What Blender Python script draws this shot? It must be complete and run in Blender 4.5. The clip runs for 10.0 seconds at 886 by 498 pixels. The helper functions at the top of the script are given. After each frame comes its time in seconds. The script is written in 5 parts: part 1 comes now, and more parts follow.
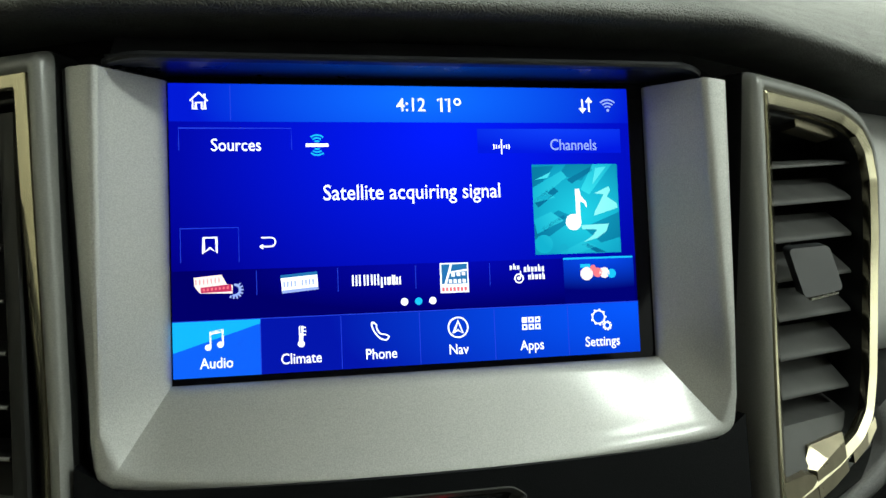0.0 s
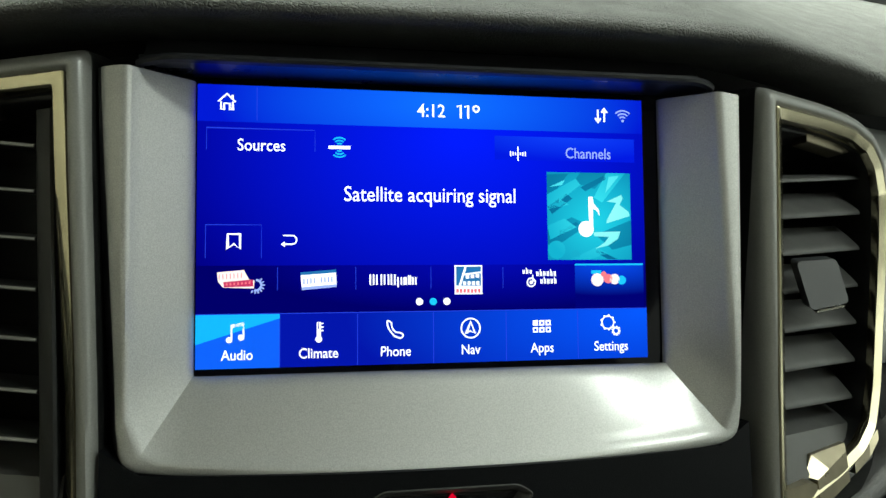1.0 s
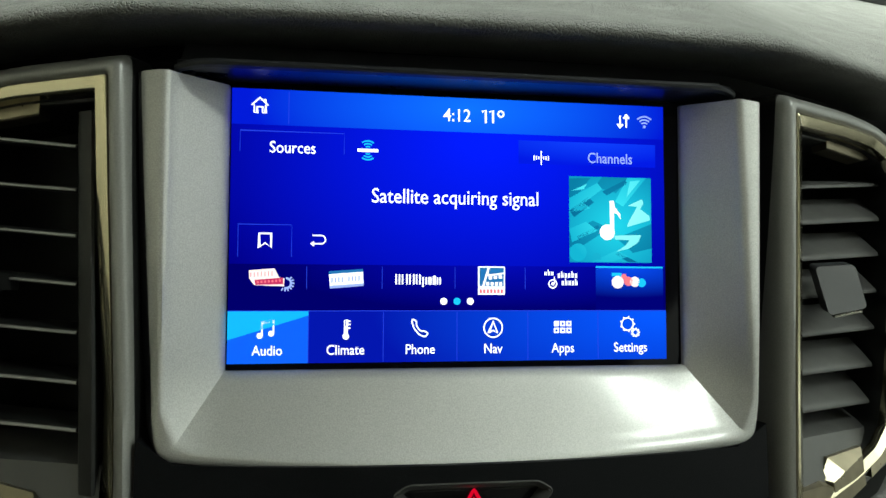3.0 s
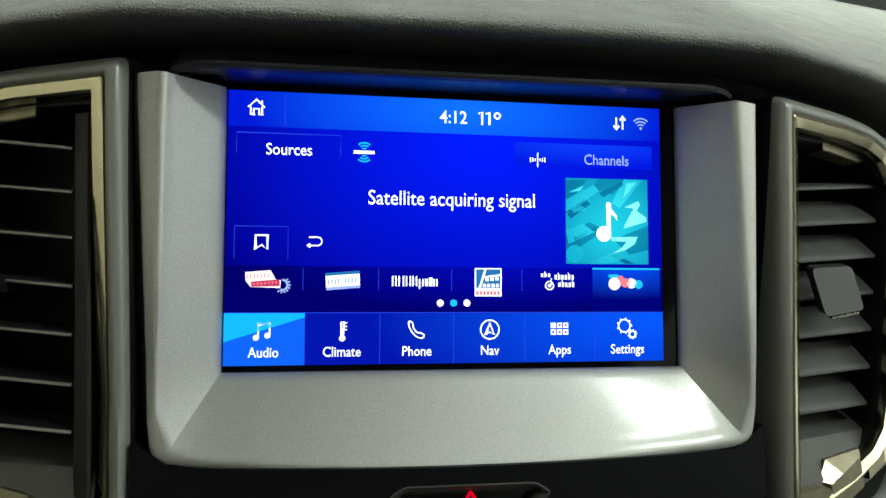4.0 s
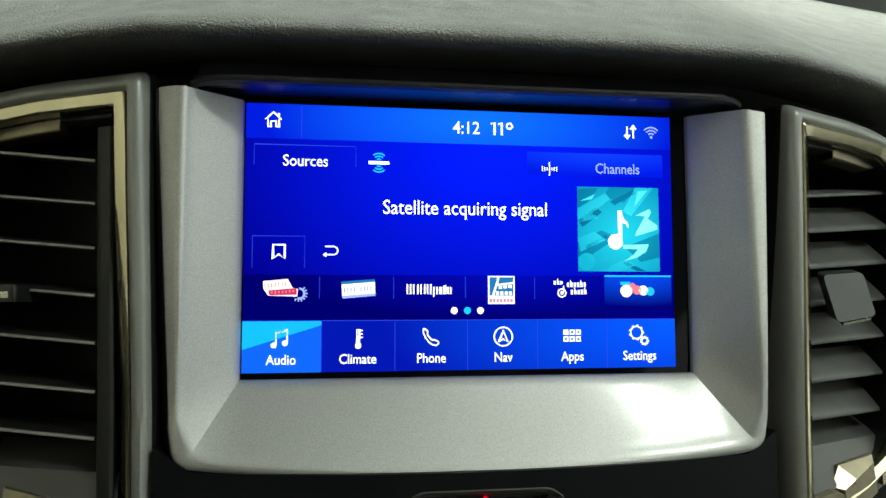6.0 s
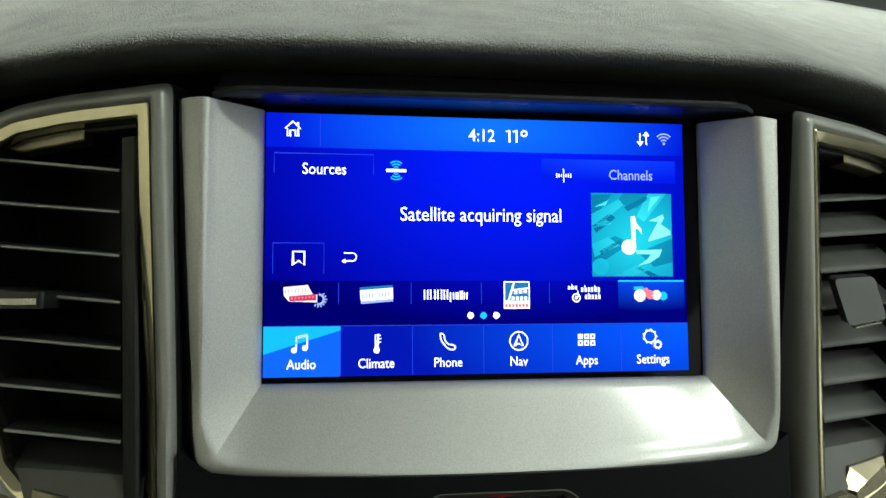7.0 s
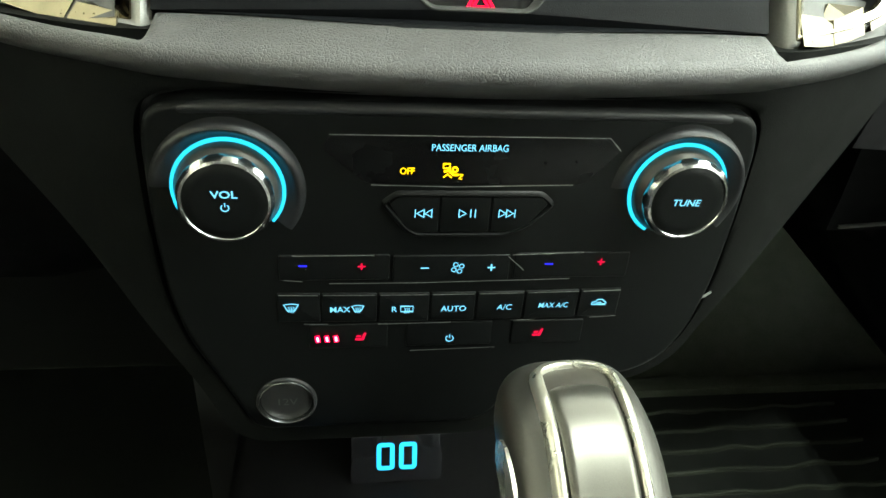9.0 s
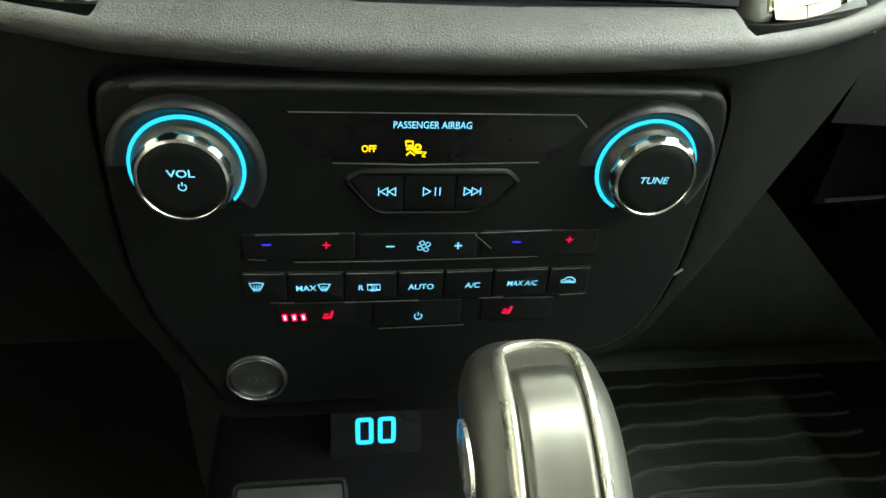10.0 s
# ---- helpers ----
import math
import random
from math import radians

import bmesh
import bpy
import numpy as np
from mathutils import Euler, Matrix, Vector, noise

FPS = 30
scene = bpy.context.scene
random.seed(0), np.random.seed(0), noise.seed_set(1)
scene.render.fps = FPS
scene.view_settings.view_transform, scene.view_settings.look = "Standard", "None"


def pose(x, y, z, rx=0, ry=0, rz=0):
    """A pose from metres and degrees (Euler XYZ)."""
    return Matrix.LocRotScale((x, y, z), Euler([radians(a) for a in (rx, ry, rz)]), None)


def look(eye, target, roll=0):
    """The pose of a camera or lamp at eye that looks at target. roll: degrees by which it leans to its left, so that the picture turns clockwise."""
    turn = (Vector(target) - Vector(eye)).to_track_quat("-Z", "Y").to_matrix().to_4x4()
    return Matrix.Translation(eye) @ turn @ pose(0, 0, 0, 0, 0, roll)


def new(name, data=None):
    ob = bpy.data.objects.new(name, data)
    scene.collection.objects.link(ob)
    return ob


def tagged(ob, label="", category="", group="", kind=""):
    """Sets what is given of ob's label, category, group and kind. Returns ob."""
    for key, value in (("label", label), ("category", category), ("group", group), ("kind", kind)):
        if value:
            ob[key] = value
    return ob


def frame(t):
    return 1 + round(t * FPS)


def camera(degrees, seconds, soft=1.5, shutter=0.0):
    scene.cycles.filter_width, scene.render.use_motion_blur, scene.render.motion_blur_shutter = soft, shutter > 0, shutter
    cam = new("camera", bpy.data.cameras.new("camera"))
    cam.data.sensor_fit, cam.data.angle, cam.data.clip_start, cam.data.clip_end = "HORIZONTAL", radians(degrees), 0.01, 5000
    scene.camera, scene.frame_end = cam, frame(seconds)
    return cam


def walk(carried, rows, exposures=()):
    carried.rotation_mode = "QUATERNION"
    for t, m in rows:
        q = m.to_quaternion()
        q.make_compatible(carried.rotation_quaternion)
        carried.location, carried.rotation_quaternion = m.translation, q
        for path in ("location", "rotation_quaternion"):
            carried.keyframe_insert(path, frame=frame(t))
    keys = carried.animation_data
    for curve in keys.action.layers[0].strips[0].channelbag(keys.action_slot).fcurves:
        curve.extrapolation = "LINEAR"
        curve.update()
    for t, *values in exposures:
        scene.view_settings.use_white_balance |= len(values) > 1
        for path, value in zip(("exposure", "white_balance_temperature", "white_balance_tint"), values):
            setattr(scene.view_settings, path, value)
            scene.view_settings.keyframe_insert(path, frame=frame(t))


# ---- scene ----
cam = camera(65.0, 10.0, soft=1.5, shutter=0.35)

# The dash frame: x right from the dash's middle, y away from the driver, z up along the reclined screen.
RECLINE = 30.0
DASH = pose(0, 0, 0.95, -RECLINE, 0, 0)
AXIS = 0.003  # the screen's middle lies this far left of the dash's middle

PATH = [
    (0, (-0.03803, -0.25639, -0.02321), (0.1454, 0.7253, 0.0286), -2.28),
    (0.5, (-0.04134, -0.26489, -0.02302), (0.1373, 0.7172, 0.0368), -1.02),
    (1, (-0.04179, -0.26355, -0.02307), (0.1288, 0.7203, 0.0306), -0.54),
    (1.5, (-0.04379, -0.26389, -0.02425), (0.1246, 0.7204, 0.0293), -0.12),
    (2, (-0.04556, -0.26693, -0.02439), (0.1157, 0.7186, 0.0273), 0.04),
    (2.5, (-0.04727, -0.26961, -0.0228), (0.1032, 0.7176, 0.0298), 0.22),
    (4, (-0.04574, -0.26984, -0.02468), (0.1056, 0.7167, 0.0377), 0.14),
    (4.5, (-0.04597, -0.27132, -0.02345), (0.1039, 0.7153, 0.0406), -0.02),
    (5, (-0.04476, -0.27074, -0.02276), (0.1044, 0.7162, 0.0386), -0.12),
    (5.5, (-0.04678, -0.27329, -0.02409), (0.1021, 0.7133, 0.0427), -0.10),
    (6.8, (-0.05069, -0.27619, -0.02168), (0.0635, 0.7145, 0.0526), -0.14),
    (7, (-0.05267, -0.27844, -0.02121), (0.0758, 0.7109, 0.0474), -0.22),
    (7.2, (-0.04151, -0.27945, -0.02957), (0.0708, 0.7121, 0.0358), -0.52),
    (7.5, (-0.03707, -0.28664, -0.06645), (0.093, 0.7028, -0.0026), -0.72),
    (7.7, (-0.05012, -0.29565, -0.10158), (0.0805, 0.6949, -0.0591), -0.71),
    (8, (-0.04915, -0.30642, -0.11066), (0.0655, 0.6869, -0.1199), 0.16),
    (8.2, (-0.04562, -0.29324, -0.13811), (0.0906, 0.6971, -0.1657), 0.37),
    (8.5, (-0.04246, -0.29301, -0.14521), (0.1004, 0.6948, -0.2069), 0.29),
    (9, (-0.04857, -0.27699, -0.1812), (0.0953, 0.7108, -0.2409), 0.08),
    (9.5, (-0.03119, -0.27732, -0.17371), (0.1078, 0.7089, -0.264), -0.16),
    (10, (-0.03262, -0.27623, -0.17802), (0.1072, 0.7087, -0.2802), -0.02),
]
EXPOSURES = [(0, 0.24), (1.5, 0.24), (2.5, 0.28), (4.0, 0.30), (5.0, 0.36), (7.0, 0.42), (7.5, 0.34), (8.0, 0.52), (8.5, 1.38), (9.0, 2.5), (9.5, 2.9), (10.0, 2.35)]
walk(cam, [(t, DASH @ Matrix.Translation((-AXIS, 0, 0)) @ look(eye, target, roll)) for t, eye, target, roll in PATH], EXPOSURES)

# ---- light: roof map lamps, an added fill, an assumed glow outside, lit displays ----
world = bpy.data.worlds.new("world")
scene.world = world
world.use_nodes = True
world.node_tree.nodes["Background"].inputs[0].default_value = (0.83, 0.92, 0.80, 1)
# an assumed glow outside, graded much brighter overhead to light the dash top
nodes, links = world.node_tree.nodes, world.node_tree.links
way, parts, above, power, grade = (nodes.new(n) for n in ("ShaderNodeTexCoord", "ShaderNodeSeparateXYZ", "ShaderNodeMath", "ShaderNodeMath", "ShaderNodeMath"))
above.operation, power.operation, grade.operation = "MAXIMUM", "POWER", "MULTIPLY_ADD"
above.inputs[1].default_value, power.inputs[1].default_value = 0.0, 3.0
grade.inputs[1].default_value, grade.inputs[2].default_value = 15.0, 0.65
links.new(way.outputs["Generated"], parts.inputs[0])
links.new(parts.outputs["Z"], above.inputs[0])
links.new(above.outputs[0], power.inputs[0])
links.new(power.outputs[0], grade.inputs[0])
links.new(grade.outputs[0], nodes["Background"].inputs[1])


def roof_strip(name, place, aim, watts, long, wide, colour):
    """A lit strip lens in the roof lining, facing its aim."""
    data = bpy.data.lights.new(name, "AREA")
    data.shape, data.size, data.size_y = "RECTANGLE", long, wide
    data.energy, data.color = watts, colour
    ob = new(name, data)
    ob.matrix_world = look(place, aim)
    return ob


def fill_light(name, place, watts, radius, colour):
    data = bpy.data.lights.new(name, "POINT")
    data.shadow_soft_size, data.energy, data.color = radius, watts, colour
    ob = new(name, data)
    ob.location = place
    return ob


WARM = (0.90, 1.0, 0.90)
for step in (-0.022, 0.022):
    roof_strip("map_lamp", (0.37 + step, -0.23, 1.59), (0.37 + 0.9 * step, -0.02, 0.95), 0.98, 0.018, 0.070, WARM)
# an unseen point light, added as weak fill from behind
fill_light("cabin_fill", (0.0, -0.95, 1.56), 0.5, 0.05, (1.0, 0.96, 0.80))


# ---- materials ----
def material(name, colour, rough=0.5, metal=0.0, grain=0.0, grain_scale=1500.0, bump=0.0, bump_scale=900.0, spec=0.5, kind="noise", tint=0.12, tint_scale=25.0, coat=0.0, coat_rough=0.05, depth=0.0004, wear=0.15):
    m = bpy.data.materials.new(name)
    m.use_nodes = True
    t = m.node_tree
    b = t.nodes["Principled BSDF"]
    b.inputs["Base Color"].default_value = (*colour, 1)
    b.inputs["Roughness"].default_value = rough
    b.inputs["Metallic"].default_value = metal
    b.inputs["Specular IOR Level"].default_value = spec
    b.inputs["Coat Weight"].default_value = coat
    b.inputs["Coat Roughness"].default_value = coat_rough
    co = t.nodes.new("ShaderNodeTexCoord")

    def tex(scale, detail=3.0):
        n = t.nodes.new("ShaderNodeTexNoise")
        n.inputs["Scale"].default_value, n.inputs["Detail"].default_value = scale, detail
        t.links.new(co.outputs["Object"], n.inputs["Vector"])
        return n

    def span(node, low, high):
        r = t.nodes.new("ShaderNodeMapRange")
        r.inputs["From Min"].default_value, r.inputs["From Max"].default_value = 0.3, 0.7
        r.inputs["To Min"].default_value, r.inputs["To Max"].default_value = low, high
        t.links.new(node, r.inputs["Value"])
        return r.outputs["Result"]

    # large uneven tone times fine grain
    soft = span(tex(tint_scale).outputs["Fac"], 1 - tint, 1 + tint)
    fine = span(tex(grain_scale, 1.0).outputs["Fac"], 1 - grain, 1 + grain)
    mul = t.nodes.new("ShaderNodeMath")
    mul.operation = "MULTIPLY"
    t.links.new(soft, mul.inputs[0]), t.links.new(fine, mul.inputs[1])
    mix = t.nodes.new("ShaderNodeVectorMath")
    mix.operation = "SCALE"
    mix.inputs[0].default_value = colour
    t.links.new(mul.outputs[0], mix.inputs["Scale"])
    t.links.new(mix.outputs[0], b.inputs["Base Color"])
    # gloss varies with handling
    t.links.new(span(tex(tint_scale * 2.3).outputs["Fac"], rough * (1 - wear), min(1, rough * (1 + wear))), b.inputs["Roughness"])
    if bump:
        bp = t.nodes.new("ShaderNodeBump")
        bp.inputs["Strength"].default_value, bp.inputs["Distance"].default_value = bump, depth
        if kind == "leather":
            warp = tex(bump_scale * 0.6, 2.0)
            add = t.nodes.new("ShaderNodeVectorMath")
            add.operation = "MULTIPLY_ADD"
            add.inputs[1].default_value = (0.0016,) * 3
            t.links.new(warp.outputs["Color"], add.inputs[0])
            t.links.new(co.outputs["Object"], add.inputs[2])
            v = t.nodes.new("ShaderNodeTexVoronoi")
            v.feature = "DISTANCE_TO_EDGE"
            v.inputs["Scale"].default_value = bump_scale
            t.links.new(add.outputs[0], v.inputs["Vector"])
            r = t.nodes.new("ShaderNodeMapRange")
            r.inputs["From Max"].default_value = 0.16
            t.links.new(v.outputs["Distance"], r.inputs["Value"])
            t.links.new(r.outputs["Result"], bp.inputs["Height"])
        else:
            t.links.new(tex(bump_scale, 2.0).outputs["Fac"], bp.inputs["Height"])
        t.links.new(bp.outputs["Normal"], b.inputs["Normal"])
    return m


def glow(name, colour, strength=1.0):
    m = bpy.data.materials.new(name)
    m.use_nodes = True
    b = m.node_tree.nodes["Principled BSDF"]
    b.inputs["Base Color"].default_value = (0.01, 0.01, 0.01, 1)
    b.inputs["Roughness"].default_value = 0.4
    b.inputs["Specular IOR Level"].default_value = 0.0
    b.inputs["Emission Color"].default_value = (*colour, 1)
    b.inputs["Emission Strength"].default_value = strength
    return m


LEATHER = material("grained_leather_skin", (0.066, 0.065, 0.0655), 0.48, bump=0.42, bump_scale=700, kind="leather", spec=0.5, depth=0.0004)
PAD_LEATHER = material("dash_top_leather_skin", (0.078, 0.0785, 0.074), 0.6, bump=0.75, bump_scale=560, kind="leather", spec=0.35, depth=0.0006)
SILVER = material("satin_silver_paint", (0.465, 0.465, 0.452), 0.56, metal=0.82, spec=0.4, coat=0.24, coat_rough=0.15, grain=0.14, grain_scale=2500, bump=0.22, bump_scale=2300, tint=0.03, wear=0.03, depth=0.0002)
PLASTIC = material("charcoal_plastic", (0.0050, 0.0054, 0.0064), 0.5, bump=0.25, bump_scale=2200, grain=0.12, spec=0.09)
HOOD = material("satin_charcoal_hood", (0.02, 0.021, 0.024), 0.38, bump=0.12, bump_scale=2200, spec=0.5)
SHEEN = material("satin_black_sheen", (0.008, 0.008, 0.010), 0.30, tint=0.03, spec=0.35)
COLLAR = material("charcoal_collar_plastic", (0.010, 0.0105, 0.0115), 0.45, bump=0.2, bump_scale=2200, spec=0.4)
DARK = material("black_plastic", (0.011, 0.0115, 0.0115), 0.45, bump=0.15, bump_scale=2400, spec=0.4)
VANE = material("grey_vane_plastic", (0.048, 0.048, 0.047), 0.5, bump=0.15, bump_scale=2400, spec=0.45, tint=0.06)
MATT_BLACK = material("matt_black_plastic", (0.0048, 0.0048, 0.0052), 0.6, bump=0.2, bump_scale=2200, spec=0.08)
STACK = material("grained_black_plastic", (0.0038, 0.0042, 0.0038), 0.6, bump=0.35, bump_scale=1400, spec=0.07)
CONSOLE = material("black_console_plastic", (0.0030, 0.0030, 0.0032), 0.5, bump=0.2, bump_scale=2200, spec=0.06)
PANEL_BLACK = material("satin_black_panel", (0.0034, 0.0038, 0.0038), 0.38, bump=0.1, bump_scale=2400, spec=0.12)
SILVER_DARK = material("smoked_satin_silver", (0.255, 0.255, 0.245), 0.34, metal=0.18, grain=0.08, grain_scale=1900, tint=0.04, wear=0.05)
POCKET = material("pocket_shade_brown", (0.028, 0.025, 0.019), 0.5, metal=0.0, tint=0.1, tint_scale=80)
GLOSS = material("gloss_black_plastic", (0.006, 0.006, 0.007), 0.12, bump=0.0, tint=0.02, spec=0.5)
GLOSS_SOFT = material("black_smoked_window", (0.003, 0.003, 0.0033), 0.25, tint=0.02, spec=0.2)
GLASS = material("black_display_border", (0.002, 0.002, 0.004), 0.06, tint=0.0, spec=0.1)
FACET = material("smoked_bronze_chrome", (0.25, 0.22, 0.155), 0.32, metal=0.95, tint=0.12, tint_scale=120)
GOLD = material("smoked_gold_chrome", (0.58, 0.525, 0.37), 0.14, metal=0.98, tint=0.03, tint_scale=60)
CHROME = material("bright_chrome", (0.55, 0.55, 0.55), 0.2, metal=1.0, tint=0.04)
SILVER_KNOB = material("satin_silver_knob", (0.070, 0.068, 0.060), 0.40, metal=0.6, grain=0.06, grain_scale=2600, tint=0.03, wear=0.04)
THUMB = material("brushed_silver_panel", (0.10, 0.097, 0.084), 0.36, metal=0.92, grain=0.06, grain_scale=2600, tint=0.03, wear=0.04)
CHROME_SOFT = material("polished_metal", (0.50, 0.487, 0.42), 0.28, metal=0.8, tint=0.05)
CARPET = material("cabin_carpet", (0.023, 0.027, 0.019), 0.9, bump=0.6, bump_scale=700, grain=0.3, grain_scale=900, spec=0.2)
RUBBER = material("black_rubber", (0.0034, 0.0042, 0.0032), 0.45, bump=0.2, bump_scale=600, spec=0.4)
RIB = material("rib_highlight_rubber", (0.013, 0.015, 0.011), 0.45, bump=0.2, bump_scale=600, spec=0.18)
REFLECTOR = material("tan_reflector_paint", (0.30, 0.28, 0.22), 0.8, bump=0.2, bump_scale=200, tint_scale=3)
LINING = material("roof_lining", (0.55, 0.54, 0.48), 0.9, bump=0.2, bump_scale=900, spec=0.2)
DOORCARD = material("door_lining", (0.06, 0.06, 0.055), 0.6, bump=0.2, bump_scale=700)
NIGHT = bpy.data.materials.new("window_glass")
NIGHT.use_nodes = True
NIGHT.node_tree.nodes["Principled BSDF"].inputs["Transmission Weight"].default_value = 1.0
NIGHT.node_tree.nodes["Principled BSDF"].inputs["Roughness"].default_value = 0.0
NIGHT.node_tree.nodes["Principled BSDF"].inputs["IOR"].default_value = 1.02
# pale metal for painted edge highlights and for bright trim
EDGE = material("glint_and_trim_metal", (0.42, 0.42, 0.40), 0.35, metal=0.8, tint=0.1)


RED_DIM = glow("red_lit_symbol", (1.0, 0.0, 0.03), 0.55)
RED_LIT = glow("red_lamp_segment", (1.0, 0.0, 0.04), 0.8)
RED_CORE = glow("red_lamp_core", (1.0, 0.62, 0.62), 0.6)
RED_SEAT = glow("dim_red_symbol", (0.75, 0.0, 0.04), 0.3)
CYAN = glow("ice_blue_backlight", (0.02, 0.50, 0.75), 0.34)
CYAN_TEXT = glow("ice_blue_lettering", (0.16, 0.58, 0.80), 0.34)
AMBER = glow("amber_lamp", (1.0, 0.55, 0.0), 0.42)
BLUE_LIT = glow("blue_lamp", (0.02, 0.02, 1.0), 0.4)
DIGIT = glow("blue_digits", (0.02, 0.50, 1.0), 0.4)


def srgb(r, g, b):
    return tuple((c / 255 / 12.92) if c < 10 else ((c / 255 + 0.055) / 1.055) ** 2.4 for c in (r, g, b))


def screen_glow(name, low, high, centre=(0, 0, 0), reach=(0.1, 1, 0.08)):
    """A lit part of the screen whose colour runs from one tone at the centre to another at the reach."""
    m = glow(name, low, 1.0)
    t = m.node_tree
    b = t.nodes["Principled BSDF"]
    b.inputs["Roughness"].default_value = 0.25
    b.inputs["Base Color"].default_value = (0.0, 0.0, 0.0, 1)
    co = t.nodes.new("ShaderNodeTexCoord")
    mp = t.nodes.new("ShaderNodeMapping")
    mp.vector_type = "TEXTURE"
    mp.inputs["Location"].default_value, mp.inputs["Scale"].default_value = centre, reach
    g = t.nodes.new("ShaderNodeTexGradient")
    g.gradient_type = "SPHERICAL"
    mix = t.nodes.new("ShaderNodeMix")
    mix.data_type = "RGBA"
    mix.inputs[6].default_value, mix.inputs[7].default_value = (*low, 1), (*high, 1)
    t.links.new(co.outputs["Object"], mp.inputs["Vector"])
    t.links.new(mp.outputs[0], g.inputs["Vector"])
    t.links.new(g.outputs["Fac"], mix.inputs[0])
    t.links.new(mix.outputs[2], b.inputs["Emission Color"])
    return m


UI_WHITE = glow("screen_white", srgb(244, 252, 255), 1.25)
UI_GREY = glow("screen_pale_blue", srgb(150, 175, 240), 1.0)
UI_LINE = glow("screen_thin_line", srgb(30, 60, 215), 1.0)
UI_CYAN = glow("screen_cyan", srgb(20, 190, 245), 1.0)
UI_BODY = screen_glow("screen_blue", srgb(2, 0, 120), srgb(2, 26, 242), (0.012, 0, 0.036), (0.125, 1, 0.088))
UI_HEAD = screen_glow("screen_header_blue", srgb(2, 24, 200), srgb(14, 108, 250), (0.004, 0, 0.048), (0.085, 1, 0.03))
UI_TAB = screen_glow("screen_tab_blue", srgb(3, 20, 160), srgb(6, 84, 240), (0.087, 0, -0.034), (0.12, 1, 0.04))
UI_FIELD = screen_glow("screen_preset_field", srgb(1, 2, 110), srgb(6, 70, 225), (0.0715, 0, -0.0145), (0.045, 1, 0.013))
UI_ROW = screen_glow("screen_row_navy", srgb(1, 0, 98), srgb(3, 8, 165), (0.02, 0, -0.015), (0.09, 1, 0.018))
UI_BOX = screen_glow("screen_box_blue", srgb(2, 24, 212), srgb(14, 62, 236), (0.055, 0, 0.0375), (0.05, 1, 0.0105))
UI_HERE = glow("screen_active_blue", srgb(3, 92, 238), 1.0)
UI_HERE_TOP = glow("screen_active_cyan", srgb(10, 175, 250), 1.0)
UI_TEAL = [screen_glow("cover_teal", srgb(*c), srgb(*d), (0.066, 0, 0.006), (0.022, 1, 0.022)) for c, d in (((60, 215, 228), (110, 236, 240)), ((8, 116, 152), (18, 156, 186)), ((18, 168, 196), (56, 222, 234)), ((6, 98, 138), (14, 130, 164)), ((110, 232, 232), (150, 246, 240)), ((20, 160, 190), (30, 186, 206)))]
UI_COVER = screen_glow("cover_background", srgb(12, 140, 176), srgb(30, 200, 220), (0.066, 0, 0.002), (0.026, 1, 0.024))
UI_PINK = glow("screen_crimson", srgb(190, 40, 90), 1.0)
UI_DARKTEAL = glow("screen_dark_teal", srgb(30, 110, 170), 1.0)
UI_SALMON = glow("screen_salmon", srgb(235, 120, 130), 1.0)
UI_CREAM = glow("screen_warm_white", srgb(255, 240, 235), 1.0)


# ---- building helpers, all in the dash frame ----
BASE = {}


def thing(name, label, category, base=(0, 0, 0), group="", kind=""):
    """An Empty at its base, to which parts are added."""
    ob = new(name)
    ob.empty_display_size = 0.02
    ob.matrix_world = DASH @ Matrix.Translation(base)
    BASE[ob.name] = Vector(base)
    return tagged(ob, label, category, group, kind)


def mesh_of(bm, name, mat, smooth=40):
    bmesh.ops.remove_doubles(bm, verts=bm.verts, dist=1e-6)
    bmesh.ops.recalc_face_normals(bm, faces=bm.faces)
    for f in bm.faces:
        f.smooth = smooth > 0
    for e in bm.edges:
        if len(e.link_faces) == 2 and e.calc_face_angle(0) > radians(smooth):
            e.smooth = False
    me = bpy.data.meshes.new(name)
    bm.to_mesh(me)
    bm.free()
    me.materials.append(mat)
    return me


def part(name, bm, mat, parent, label="", smooth=40):
    """Links a bmesh as one mesh object under a thing or a part."""
    base = BASE[parent.name]
    bmesh.ops.translate(bm, verts=bm.verts, vec=-base)
    ob = new(name, mesh_of(bm, name, mat, smooth))
    ob.parent = parent
    BASE[ob.name] = base
    return tagged(ob, label)


def single(name, bm, mat, label, category, base=(0, 0, 0), kind="", group="", smooth=40):
    """A thing that is one mesh."""
    bmesh.ops.translate(bm, verts=bm.verts, vec=-Vector(base))
    ob = new(name, mesh_of(bm, name, mat, smooth))
    ob.matrix_world = DASH @ Matrix.Translation(base)
    BASE[ob.name] = Vector(base)
    return tagged(ob, label, category, group, kind)


def loft(rings, closed=False, caps=False, bm=None):
    """Quads between rings of equal length; closed joins each ring's ends."""
    bm = bm or bmesh.new()
    vs = [[bm.verts.new(p) for p in ring] for ring in rings]
    n = len(rings[0])
    for a, b in zip(vs, vs[1:]):
        for i in range(n if closed else n - 1):
            j = (i + 1) % n
            bm.faces.new((a[i], a[j], b[j], b[i]))
    if caps:
        bm.faces.new(vs[0]), bm.faces.new(vs[-1])
    return bm


